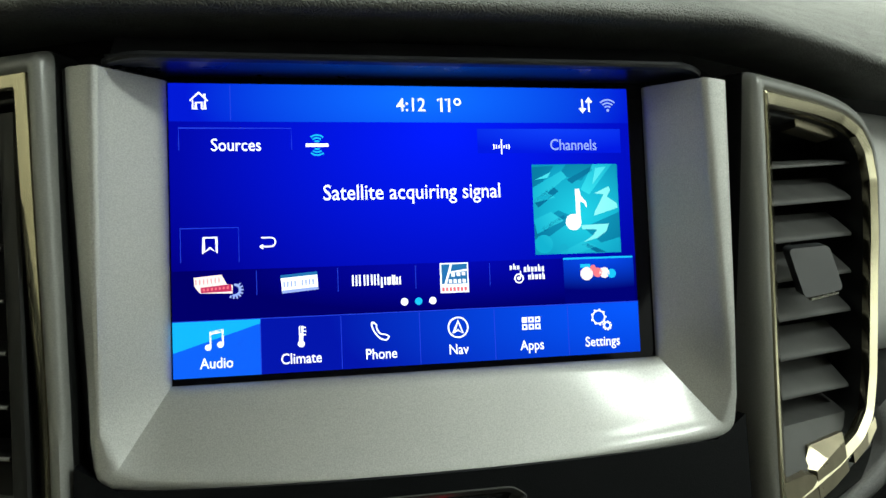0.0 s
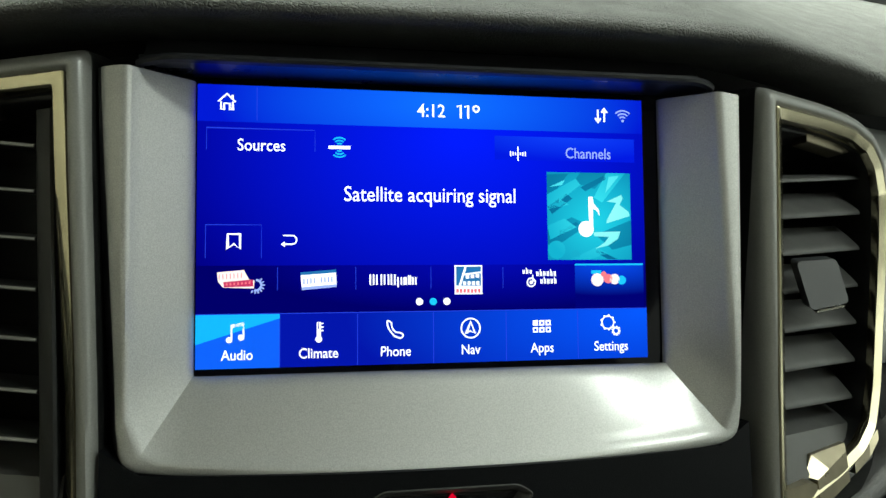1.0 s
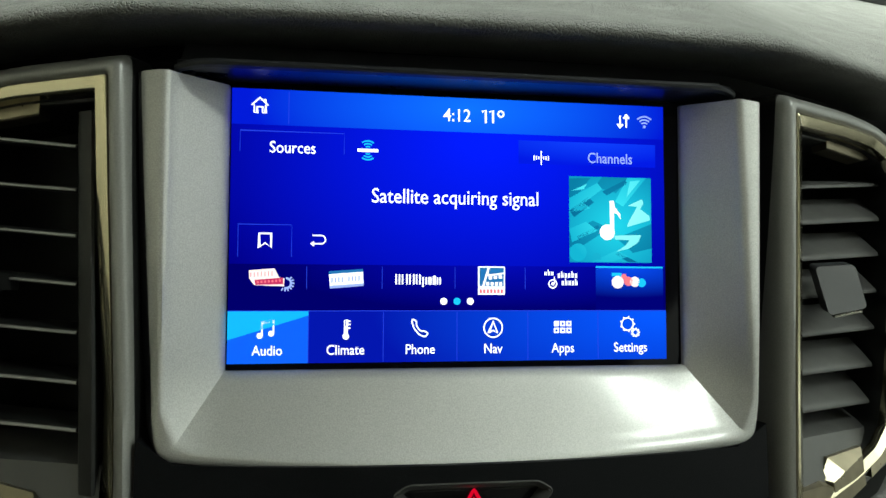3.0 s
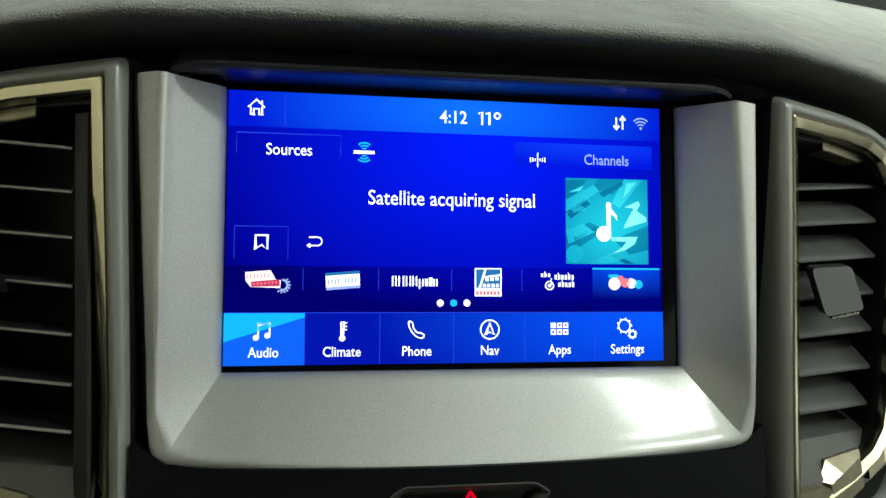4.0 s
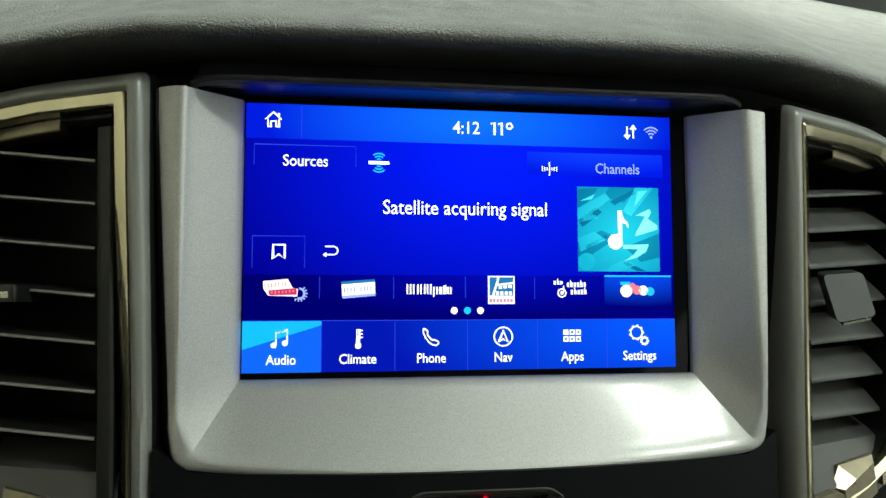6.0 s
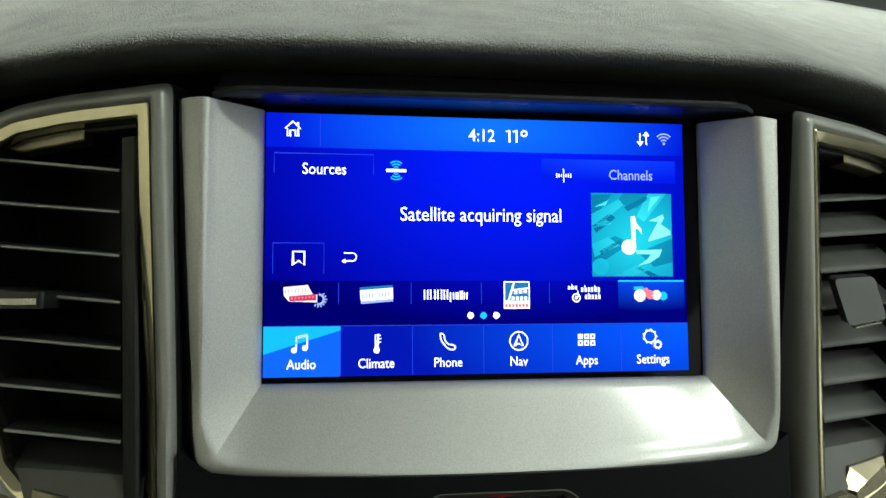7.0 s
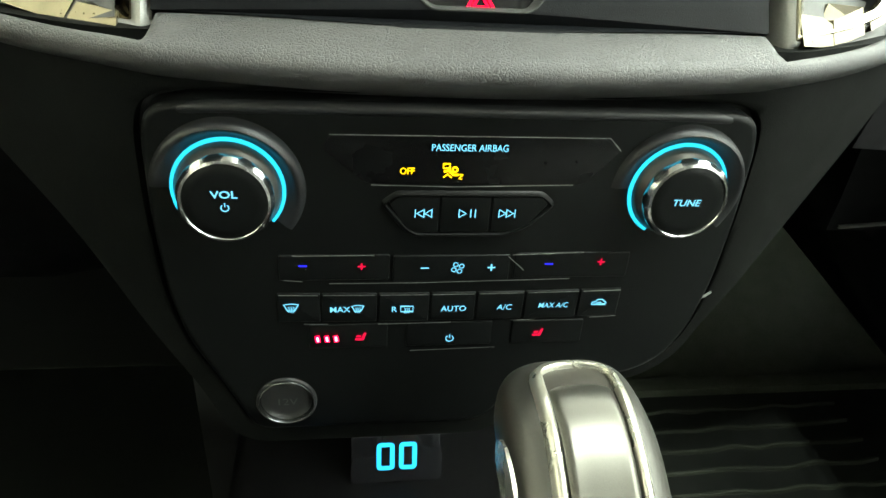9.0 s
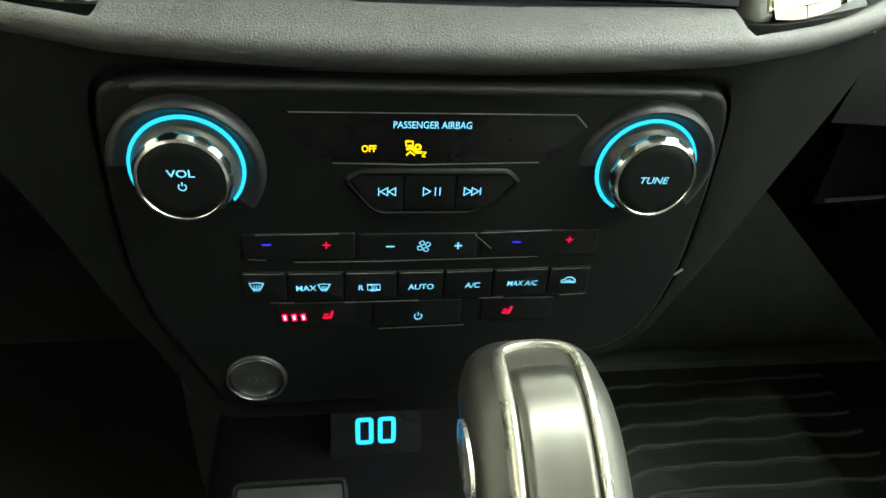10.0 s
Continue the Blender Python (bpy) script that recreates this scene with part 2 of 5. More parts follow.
def spline(points, steps=6, closed=False):
    """A smooth curve through points (Catmull-Rom)."""
    p = [Vector(q) for q in points]
    n = len(p)
    out = []
    for i in range(n if closed else n - 1):
        a, b, c, d = (p[k % n] if closed else p[min(max(k, 0), n - 1)] for k in (i - 1, i, i + 1, i + 2))
        for s in range(steps):
            t = s / steps
            out.append(0.5 * (2 * b + (c - a) * t + (2 * a - 5 * b + 4 * c - d) * t * t + (3 * b - a - 3 * c + d) * t ** 3))
    return out if closed else out + [p[-1]]


def rounded(points, r, steps=5):
    """A 2D polygon with rounded corners; r may be a number or one for each corner."""
    p = [Vector(q) for q in points]
    n, out = len(p), []
    for i in range(n):
        a, b, c = p[i - 1], p[i], p[(i + 1) % n]
        k = r[i] if isinstance(r, (list, tuple)) else r
        k = min(k, (a - b).length * 0.49, (c - b).length * 0.49)
        s, e = b + (a - b).normalized() * k, b + (c - b).normalized() * k
        for j in range(steps + 1):
            t = j / steps
            out.append((1 - t) ** 2 * s + 2 * t * (1 - t) * b + t * t * e)
    return out


def inset(loop, d):
    """A closed 2D loop moved inwards by d."""
    n = len(loop)
    area = sum(loop[i - 1][0] * loop[i][1] - loop[i][0] * loop[i - 1][1] for i in range(n))
    sign = 1 if area > 0 else -1
    out = []
    for i in range(n):
        t = (Vector(loop[(i + 1) % n]) - Vector(loop[i - 1])).normalized()
        out.append(Vector(loop[i]) + sign * d * Vector((-t.y, t.x)))
    return out


def plate(place, outline, w0, w1, bevel=0.0, holes=(), bm=None):
    """A plate with a 2D outline from depth w0 up to w1, its front edge bevelled. place(u, v, w) gives the point."""
    bm = bm or bmesh.new()
    if holes:
        edges = []
        for loop in (outline, *holes):
            vs = [bm.verts.new(place(q[0], q[1], w1)) for q in loop]
            edges += [bm.edges.new((vs[i - 1], vs[i])) for i in range(len(vs))]
        bmesh.ops.triangle_fill(bm, edges=edges, use_beauty=True)
        for loop in (outline, *holes):
            loft([[place(q[0], q[1], w1) for q in loop], [place(q[0], q[1], w0) for q in loop]], closed=True, bm=bm)
        return bm
    rings = [[place(q[0], q[1], w0) for q in outline]]
    if bevel:
        for k in (0, 0.3, 0.7, 1):
            a = k * math.pi / 2
            rings.append([place(q[0], q[1], w1 - bevel * (1 - math.sin(a))) for q in inset(outline, bevel * (1 - math.cos(a)))])
    else:
        rings.append([place(q[0], q[1], w1) for q in outline])
    return loft(rings, closed=True, caps=True, bm=bm)


def lathe(place, profile, steps=48, start=0.0, end=360.0, bm=None, wave=None):
    """Turns a profile of (r, w) about the axis of place(u, v, w)."""
    full = end - start >= 360
    rings = []
    for i in range(steps if full else steps + 1):
        a = radians(start + (end - start) * i / steps)
        rings.append([place(math.cos(a) * (r + (wave(a, r, w) if wave else 0)), math.sin(a) * (r + (wave(a, r, w) if wave else 0)), w) for r, w in profile])
    if full:
        rings.append(rings[0])
    return loft(rings, bm=bm)


def front(y):
    """A place function for things on a plane of the dash at depth y: u right, v up, w towards the driver."""
    return lambda u, v, w=0.0: Vector((u, y - w, v))


def shifted(place, du, dv, dw=0.0):
    return lambda u, v, w=0.0: place(u + du, v + dv, w + dw)


def box(place, u0, u1, v0, v1, w0, w1, bevel=0.0, bm=None):
    return plate(place, [(u0, v0), (u1, v0), (u1, v1), (u0, v1)] if not bevel else rounded([(u0, v0), (u1, v0), (u1, v1), (u0, v1)], bevel * 1.5, 3), w0, w1, bevel, bm=bm)


def ribbon(place, points, width, w, closed=False, bm=None, thick=0.0):
    """A flat band of the given width along a 2D line."""
    p = [Vector(q) for q in points]
    n, left, right = len(p), [], []
    for i in range(n):
        a, b = (p[i - 1], p[(i + 1) % n]) if closed else (p[max(i - 1, 0)], p[min(i + 1, n - 1)])
        t = (b - a).normalized()
        before = (p[i] - a).normalized() if (p[i] - a).length > 1e-9 else t
        k = 1 / max(0.5, abs(before.dot(t)))
        s = Vector((-t.y, t.x)) * width * 0.5 * k
        left.append(p[i] + s), right.append(p[i] - s)
    if closed:
        left.append(left[0]), right.append(right[0])
    return loft([[place(q.x, q.y, w) for q in left], [place(q.x, q.y, w) for q in right]], bm=bm)


def lettering(text, place, u, v, height, w, align="CENTER", stretch=1.0, slant=0.0, weight=0.0):
    """Flat letters of the built-in font as a bmesh; height is that of the capitals."""
    cu = bpy.data.curves.new("letters", "FONT")
    cu.body, cu.size, cu.align_x, cu.align_y, cu.resolution_u = text, height / 0.69, align, "CENTER", 3
    cu.shear, cu.offset = slant, weight
    ob = bpy.data.objects.new("letters", cu)
    scene.collection.objects.link(ob)
    bpy.context.view_layer.update()
    me = bpy.data.meshes.new_from_object(ob.evaluated_get(bpy.context.evaluated_depsgraph_get()))
    bm = bmesh.new()
    bm.from_mesh(me)
    bpy.data.objects.remove(ob), bpy.data.curves.remove(cu), bpy.data.meshes.remove(me)
    for q in bm.verts:
        q.co = place(u + q.co.x * stretch, v + q.co.y, w)
    return bm


MM = 0.001


def mm(points):
    return [tuple(c * MM for c in q) for q in points]


# ---- the dashboard's large forms ----
def recede(x):
    """How far the dash wraps away towards the doors."""
    return 0.40 * max(0.0, abs(x) - 0.119)


def pad_edge(x):
    """Height of the dash top's front edge."""
    return 0.068 - 0.0085 * (min(abs(x), 0.225) / 0.19) ** 3


def dash_top():
    xs = [-0.80 + 1.60 * i / 160 for i in range(161)]
    rings = []
    for x in xs:
        # towards the doors the lip follows the vents back
        wrap = min(recede(x), 0.045)
        z = pad_edge(x) + 0.12 * wrap + 0.0009
        # overhanging lip, then the top rising away; it stays high behind the drooping edge
        prof = [(0.014, z + 0.006), (0.004, z + 0.0032), (-0.012, z + 0.0006), (-0.024, z - 0.0010), (-0.0325, z - 0.0014), (-0.0352, z - 0.0006), (-0.0360, z + 0.0006), (-0.0358, z + 0.0020), (-0.0346, z + 0.0040), (-0.031, z + 0.0072), (-0.024, z + 0.0116), (-0.016, z + 0.0160), (0.004, z + 0.0280)]
        prof += [(0.004 + 0.02 * k, z + 0.0280 + 0.0140 * k - 0.00006 * k * k + 1.1 * (0.068 - z) * (1 - math.exp(-k / 5))) for k in range(1, 24)]
        rings.append([Vector((x, y + 0.0028 + 0.5 * recede(x) + 0.4 * wrap, q)) for y, q in prof])
    single("dash_top_pad", loft(rings), PAD_LEATHER, "grey grained leather-look padded dashboard top with rolled edge", "dashboard pad", kind="structure", smooth=180)


def backing():
    # closes the gaps behind bezel, vents and fascia
    bm = plate(front(0.004), rounded(mm([(-124, 62), (-124, -122), (124, -122), (124, 62)]), 0.006), -0.02, 0.0, holes=[rounded(mm([(-92, 56), (-92, -57), (92, -57), (92, 56)]), 0.002, 2)])
    single("dash_backing", bm, MATT_BLACK, "black plastic dashboard carrier behind the trim", "dashboard", kind="structure")


def visor():
    # black hood over the screen: rises to the pad, glossy underside
    stations = [-108 + 3.6 * i for i in range(61)]
    rings = []
    for u in stations:
        k = max(0.0, abs(u) - 92) / 16
        dz, dy = -0.5 * k * k, 8.0 * k * k
        prof = [(2, 54.6), (-10, 54.4), (-20 + dy, 53.6 + dz), (-22.2 + dy, 54.0 + dz), (-22.8 + dy, 55.0 + dz), (-22.2 + dy, 56.2 + dz), (-18 + dy, 57.6 + dz), (-11, 58.5), (-4, 61), (4, 70)]
        rings.append([Vector((u * MM, y * MM, z * MM)) for y, z in prof])
    hood = thing("screen_hood", "black plastic hood lip above the touchscreen", "dash trim", (0, 0.0, 0.06), kind="structure")
    part("lip", loft([r[2:7] for r in rings]), HOOD, hood)
    part("brow", loft([r[6:] for r in rings]), HOOD, hood, "matt black recess under the pad")
    part("underside", loft([r[:3] for r in rings]), SHEEN, hood, "gloss black underside that mirrors the screen")


def bezel():
    """Silver U-shaped surround: from the opening it flares out to a rounded ridge."""
    def ridge_z(x):
        return -0.0875 + 0.0068 * (x / 0.104) ** 2
    st = []
    for k in range(13):  # left arm, from the top down
        z = 0.0525 - k * 0.0085
        st.append(((-0.0905, max(z, -0.0515)), (-0.1115 + 0.0022 * k / 12, 0.0505 - k * 0.0098)))
    st += [((-0.0905, -0.0538), (-0.1083, -0.0750)), ((-0.0904, -0.0544), (-0.1076, -0.0776)), ((-0.0899, -0.0546), (-0.1062, -0.0793)), ((-0.0885, -0.0546), (-0.1038, ridge_z(0.1038)))]
    n = 26
    for k in range(n + 1):
        s = -1 + 2 * k / n
        st.append(((0.086 * s, -0.0546), (0.0985 * s, ridge_z(0.0985 * s))))
    left = st[:17]
    st += [((-a[0], a[1]), (-b[0], b[1])) for a, b in reversed(left)]
    rings, flanks = [], []
    corner = set(range(13, 17)) | set(range(len(st) - 17, len(st) - 13))
    for n, ((ix, iz), (ox, oz)) in enumerate(st):
        a = Vector((ix, iz))
        q = max(0.0, min(1.0, (oz + 0.079) / 0.045))
        wide = q * q * (3 - 2 * q)
        deep = 0.0147 + (0.0008 if n < 17 else 0.0050) * wide
        k = 1.018 - 0.029 * wide
        b = Vector((-0.048 + (ox + 0.048) * k, -0.0235 + (oz + 0.0235) * k))
        # the driver's arm broadens upwards
        twist = max(0.0, min(1.0, (oz + 0.082) / 0.125))
        driver = n < 17
        b.x += -0.0018 * wide - 0.0045 * twist if driver else (0.0020 * wide if n >= len(st) - 17 else 0.0)
        if driver:
            b.y += 0.0030 * max(0.0, 2 * twist - 1)
        d = b - a
        out = d.normalized()
        pts = [(a, 0.002), (a + out * 0.0001, -0.0014), (a + out * 0.0006, -0.0024)]
        # the slope ends in a flat land that is broad at the arms' tops
        land = 0.94 - (0.225 if driver else 0.27) * max(0.0, min(1.0, (oz + 0.079) / 0.13))
        if n in corner:
            # the slopes meet in a sharp fold; only the ridge is rounded
            fold = Vector((math.copysign(0.0905, ix), -0.0546))
            end = Vector((math.copysign(1.0, ix) * 0.1052 + 0.0009, -0.0782))
            pts = [(fold, 0.002), (fold, -0.0014), (fold, -0.0024)]
        else:
            fold, end = a, a + d * land
        for s in (0.13, 0.34, 0.56, 0.78, 0.92):
            pts.append((fold.lerp(end, s), -0.0024 - deep * s ** 1.06))
        top = -0.0030 - deep
        # the land beside the driver's slope leans away
        lean = 0.0030 * max(0.0, min(1.0, (oz + 0.079) / 0.03)) if driver and n not in corner else 0.0
        pts += [(fold.lerp(end, 0.975), top + 0.0006), (end.lerp(b, 0.25), top + 0.0001 + 0.2 * lean), (a + d * (0.6 * land + 0.4), top + 0.35 * lean), (b, top + 0.0001 + lean), (b + out * 0.0012, top + 0.0004 + 1.15 * lean), (b + out * 0.0021, top + 0.0012 + 1.2 * lean)]
        # the outer side turns away, more so towards the foot
        drop = 0.0125 - (0.0090 * twist if driver else 0.0)
        reach = 0.0085 - 0.0050 * twist if driver else 0.0050
        side = [(b + out * 0.0021, top + 0.0011 + 1.2 * lean), (b + out * reach * 0.55, top + 0.0014 + drop * 0.36 + lean), (b + out * reach * 0.85, top + 0.0016 + drop * 0.75 + 0.5 * lean), (b + out * reach, top + 0.0026 + drop), (b + out * (reach + 0.0006), 0.004)]
        rings.append([Vector((q.x, y, q.y)) for q, y in pts])
        flanks.append([Vector((q.x, y, q.y)) for q, y in side])
    b = thing("screen_bezel", "satin silver painted surround flaring out from the touchscreen", "screen surround", (0, -0.01, -0.08), kind="structure")
    part("surround", loft(rings), SILVER, b, smooth=55)
    # charcoal in place of silver, for the shade on this outer side
    part("outer_flank", loft(flanks), HOOD, b, "outer side of the surround, coloured dark for its shade", smooth=60)


def fascia():
    outline = [(-117, -76)] + [(x, -84 - 3.0 * (1 - (x / 117) ** 2)) for x in range(-104, 105, 13)] + [(117, -76), (117.5, -112)]
    low = [(100, -112.5), (60, -114), (33, -115.3), (26, -116.5), (20, -118.6), (0, -119), (-20, -118.6), (-26, -116.5), (-33, -115.3), (-60, -114), (-100, -112.5), (-117.5, -112)]
    hole = rounded(mm([(-29.5, -97), (-24, -93.6), (24, -93.6), (29.5, -97), (19.5, -109), (-19.5, -109)]), [0.002, 0.002, 0.002, 0.002, 0.004, 0.004], 4)
    # the fascia bows forwards in the middle
    def bowed(u, v, w):
        return Vector((u, -0.0165 - w - 0.004 * (1 - (u / 0.12) ** 2), v))
    bm = plate(bowed, mm(outline + low), -0.016, 0.0, holes=[hole])
    single("lower_fascia", bm, PLASTIC, "charcoal plastic fascia strip below the screen surround", "dash panel", kind="structure", smooth=25)
    hz = thing("hazard_button", "gloss black hazard warning button with red triangle, in a chamfered recess", "button", (0, -0.016, -0.101))
    place = bowed
    part("rim", loft([[place(q.x, q.y, w) for q in inset(hole, d)] for d, w in ((-0.0004, 0.0001), (0.0, 0.0005), (0.0005, 0.0001), (0.0024, -0.0030), (0.0027, -0.0068))], closed=True), VANE, hz, "grey bevelled rim of the recess")
    part("button", plate(place, inset(hole, 0.0024), -0.012, -0.0062, 0.0004), GLOSS, hz)
    tri = lambda r: [(0.0009 + r * math.sin(radians(a)), -0.1041 + r * math.cos(radians(a))) for a in (0, 120, 240)]
    bm = ribbon(place, rounded(tri(0.0067), 0.0008, 2), 0.0013, -0.0059, closed=True)
    ribbon(place, rounded(tri(0.0034), 0.0004, 2), 0.0012, -0.0059, closed=True, bm=bm)
    part("warning_triangle", bm, RED_DIM, hz, "lit red warning triangle")


def lower_edge(x):
    a = abs(x)
    return -0.1326 + 0.0045 * (a / 0.118) ** 2 if a < 0.118 else -0.1281 + 0.15 * (a - 0.118) + 1.2 * (a - 0.118) ** 2


def vent_foot(x):
    """Height of the vents' lower edge; the pad passes below it."""
    a = abs(x)
    if a < 0.1165:
        return 0.0
    return -0.1260 + 0.23 * (a - 0.115) + 2.2 * max(0.0, a - 0.15) ** 2 + 1.2 * max(0.0, a - 0.203)


def lower_pad():
    rings = []
    for i in range(241):
        x = -0.42 + 0.84 * i / 240
        zb = max(-0.14, min(lower_edge(x), -0.02))
        prof = [(0.0, zb + 0.03), (-0.010, zb + 0.0255), (-0.016, zb + 0.022), (-0.0215, zb + 0.0180), (-0.0255, zb + 0.0145), (-0.029, zb + 0.0105), (-0.0325, zb + 0.0055), (-0.0345, zb + 0.002), (-0.0345, zb - 0.001), (-0.0325, zb - 0.0034), (-0.028, zb - 0.0048), (-0.019, zb - 0.0056), (-0.008, zb - 0.0060), (0.012, zb - 0.0062)]
        # the roll grows flatter towards the vents
        flat = 0.90 - 0.24 * min(1.0, (x / 0.118) ** 2)
        prof = [(y, zb + (z - zb) * flat if z > zb else z) for y, z in prof]
        prof = [(y if y > -0.016 else -0.016 + (y + 0.016) * 0.57, z) for y, z in prof]
        foot = vent_foot(x)
        prof = [(y - 0.0015 if y < -0.009 else y, z) for y, z in prof]
        # under the vents the pad ends in a level shelf
        rings.append([Vector((x, y + recede(x), min(z, foot) if foot else z)) for y, z in prof])
    single("lower_dash_pad", loft(rings), LEATHER, "charcoal grained leather-look padded roll below the fascia", "dashboard pad", kind="structure", smooth=180)


# ---- the touchscreen and what it shows ----
def touchscreen():
    at = shifted(front(0.0), -AXIS, 0)
    ts = thing("touchscreen", "lit touchscreen with a blue satellite radio menu", "touchscreen", (-AXIS, 0.0, 0.0))
    part("glass_border", plate(front(0.0), rounded(mm([(-91, 55.5), (-91, -55), (91, -55), (91, 55.5)]), 0.0015, 3), -0.004, -0.0002), GLASS, ts, "gloss black glass border")
    show = part("display", box(at, -0.087, 0.087, -0.0522, 0.0522, -0.0015, 0.0), UI_BODY, ts, "lit blue liquid-crystal display", smooth=0)
    W = [0.00006 * k for k in range(9)]

    def flat(name, bm, mat, label=""):
        return part(name, bm, mat, show, label, smooth=0)

    def tile(u0, u1, v0, v1, mat, k=1, label=""):
        bm = bmesh.new()
        bm.faces.new([bm.verts.new(at(u * MM, v * MM, W[k])) for u, v in ((u0, v0), (u1, v0), (u1, v1), (u0, v1))])
        return flat("tile", bm, mat, label)

    def line(points, width, mat, k=3, closed=False, name="line"):
        return flat(name, ribbon(at, mm(points), width * MM, W[k], closed), mat)

    def text(s, u, v, h, mat=UI_WHITE, k=4, stretch=0.86, align="CENTER"):
        return flat("lettering", lettering(s, at, u * MM, v * MM, h * MM, W[k], align, stretch, weight=0.00005), mat, f'lit text reading "{s}"')

    def disc(u, v, r, mat, k=4, r2=0.0, a0=0, a1=360, name="dot"):
        n = max(8, int(28 * (a1 - a0) / 360))
        ring = [[at((u + q * math.cos(radians(a0 + (a1 - a0) * i / n))) * MM, (v + q * math.sin(radians(a0 + (a1 - a0) * i / n))) * MM, W[k]) for i in range(n + 1)] for q in (r, max(r2, 0.001))]
        return flat(name, loft(ring), mat)

    def shape(points, mat, k=4, name="icon", label=""):
        bm = bmesh.new()
        bm.faces.new([bm.verts.new(at(u * MM, v * MM, W[k])) for u, v in points])
        bmesh.ops.triangulate(bm, faces=bm.faces)
        return flat(name, bm, mat, label)

    def icon(*bands, label=""):
        """Bands of (points, width, closed) drawn as one white icon."""
        bm = bmesh.new()
        for pts, width, closed in bands:
            ribbon(at, mm(pts), width * MM, W[4], closed, bm=bm)
        return flat("icon", bm, UI_WHITE, label)

    def arc(u, v, r, a0, a1, n=14, ry=None):
        return [(u + r * math.cos(radians(a0 + (a1 - a0) * i / n)), v + (ry or r) * math.sin(radians(a0 + (a1 - a0) * i / n))) for i in range(n + 1)]

    # header
    tile(-87, 87, 38.4, 52.2, UI_HEAD, 1, "brighter blue header bar")
    line([(-65.8, 51.5), (-65.8, 39)], 0.3, UI_LINE)
    icon(([(-79.7, 45.8), (-76.6, 48.8), (-73.5, 45.8)], 0.6, False), ([(-78.7, 46), (-78.7, 42.9), (-77.6, 42.9), (-77.6, 45.2), (-75.6, 45.2), (-75.6, 42.9), (-74.5, 42.9), (-74.5, 46)], 0.55, False), ([(-74.6, 48.4), (-74.6, 46.8)], 0.8, False), label="white house icon")
    text("4:12", -0.2, 44.8, 5.0, stretch=0.9)
    for u in (11.4, 14.4):
        icon(([(u, 42.4), (u, 47.6), (u - 1.5, 46.9)], 0.85, False), label='lit digit reading "1"')
    disc(17.6, 46.3, 1.5, UI_WHITE, 4, 0.75, name="icon")
    icon(([(68.0, 47.8), (68.0, 43.6)], 0.7, False), ([(66.8, 44.3), (68.0, 42.8), (69.2, 44.3)], 0.8, False), ([(70.7, 42.8), (70.7, 47.2)], 0.7, False), ([(69.5, 46.6), (70.7, 48.1), (71.9, 46.6)], 0.8, False), label="white data arrows icon")
    for r in (1.7, 3.0, 4.3):
        line(arc(78.6, 43.4, r, 45, 135), 0.6, UI_GREY, 4, name="icon")
    disc(78.6, 43.5, 0.6, UI_GREY)
    # source row
    line([(-83.7, 28), (-83.7, 36), (-44.6, 36), (-44.6, 28)], 0.25, UI_LINE)
    text("Sources", -64.1, 29.7, 4.4)
    tile(24.9, 83.3, 26.5, 36, UI_BOX, 1, "faint button panel")
    text("Channels", 63.5, 29.5, 4.2, UI_GREY)
    for r in (1.3, 2.4, 3.5):
        line(arc(-35.5, 30.0, r, 50, 130), 0.6, UI_CYAN, 4, name="icon")
        line(arc(-35.5, 29.6, r, 230, 310), 0.6, UI_CYAN, 4, name="icon")
    tile(-39.6, -31.4, 29.1, 30.4, UI_WHITE, 5, "white bar of the radio emblem")
    icon(*[([(34.3 + d, 29 - h), (34.3 + d, 29 + h)], 0.5, False) for d, h in ((-3, 1.0), (-2, 0.8), (-1, 0.6), (0, 2.9), (1, 0.6), (2, 0.8), (3, 1.0))], label="white tuner scale icon")
    # message and cover picture
    text("Satellite acquiring signal", -0.3, 11.9, 5.6, stretch=0.872)
    tile(46, 81.2, -13, 22, UI_COVER, 1, "teal cover picture with a white music note")
    # overlapping arrow shapes, dark ones below and paler ones above
    for tone, k, pts in ((1, 2, ((46, 21), (55, 21.5), (50, 15), (46, 11))), (1, 2, ((60, 22), (72, 22), (66, 15.5), (57, 18))), (1, 2, ((46, -1), (56, 4), (63, 1), (52, -6), (46, -7))), (1, 2, ((66, -3), (81.2, 3), (81.2, -7), (73, -9))),
                         (3, 3, ((46, 8), (54, 13.5), (56.5, 11.5), (48, 5.2))), (3, 3, ((60, 16), (70, 21), (71, 19.6), (62, 14.4))), (3, 3, ((49, -2.5), (58, 2.2), (59, 1.2), (50, -4))), (3, 3, ((67, -9), (75, -12.8), (71, -12.8), (65, -9.6))),
                         (2, 3, ((46, 13), (58, 19.5), (60, 17), (52, 11), (55, 9), (46, 7))), (2, 3, ((71, 22), (79, 22), (69, 10), (65.5, 12))), (2, 3, ((46, 0.5), (53, 3.5), (58, 0), (47, -5))), (2, 3, ((55, -13), (66, -8), (71, -10.5), (63, -13))),
                         (0, 4, ((47, 16), (53.5, 19), (52.2, 16.8))), (0, 4, ((72, 20.5), (76.5, 21), (70.5, 14))), (5, 4, ((47, 9.2), (54, 10.2), (51, 8.0)))):
        shape(pts, UI_TEAL[tone], k, "cover_shape")
    disc(49.6, -9.0, 3.6, UI_TEAL[2], 3, name="cover_shape")
    disc(57.5, -11.0, 1.9, UI_TEAL[5], 3, name="cover_shape")
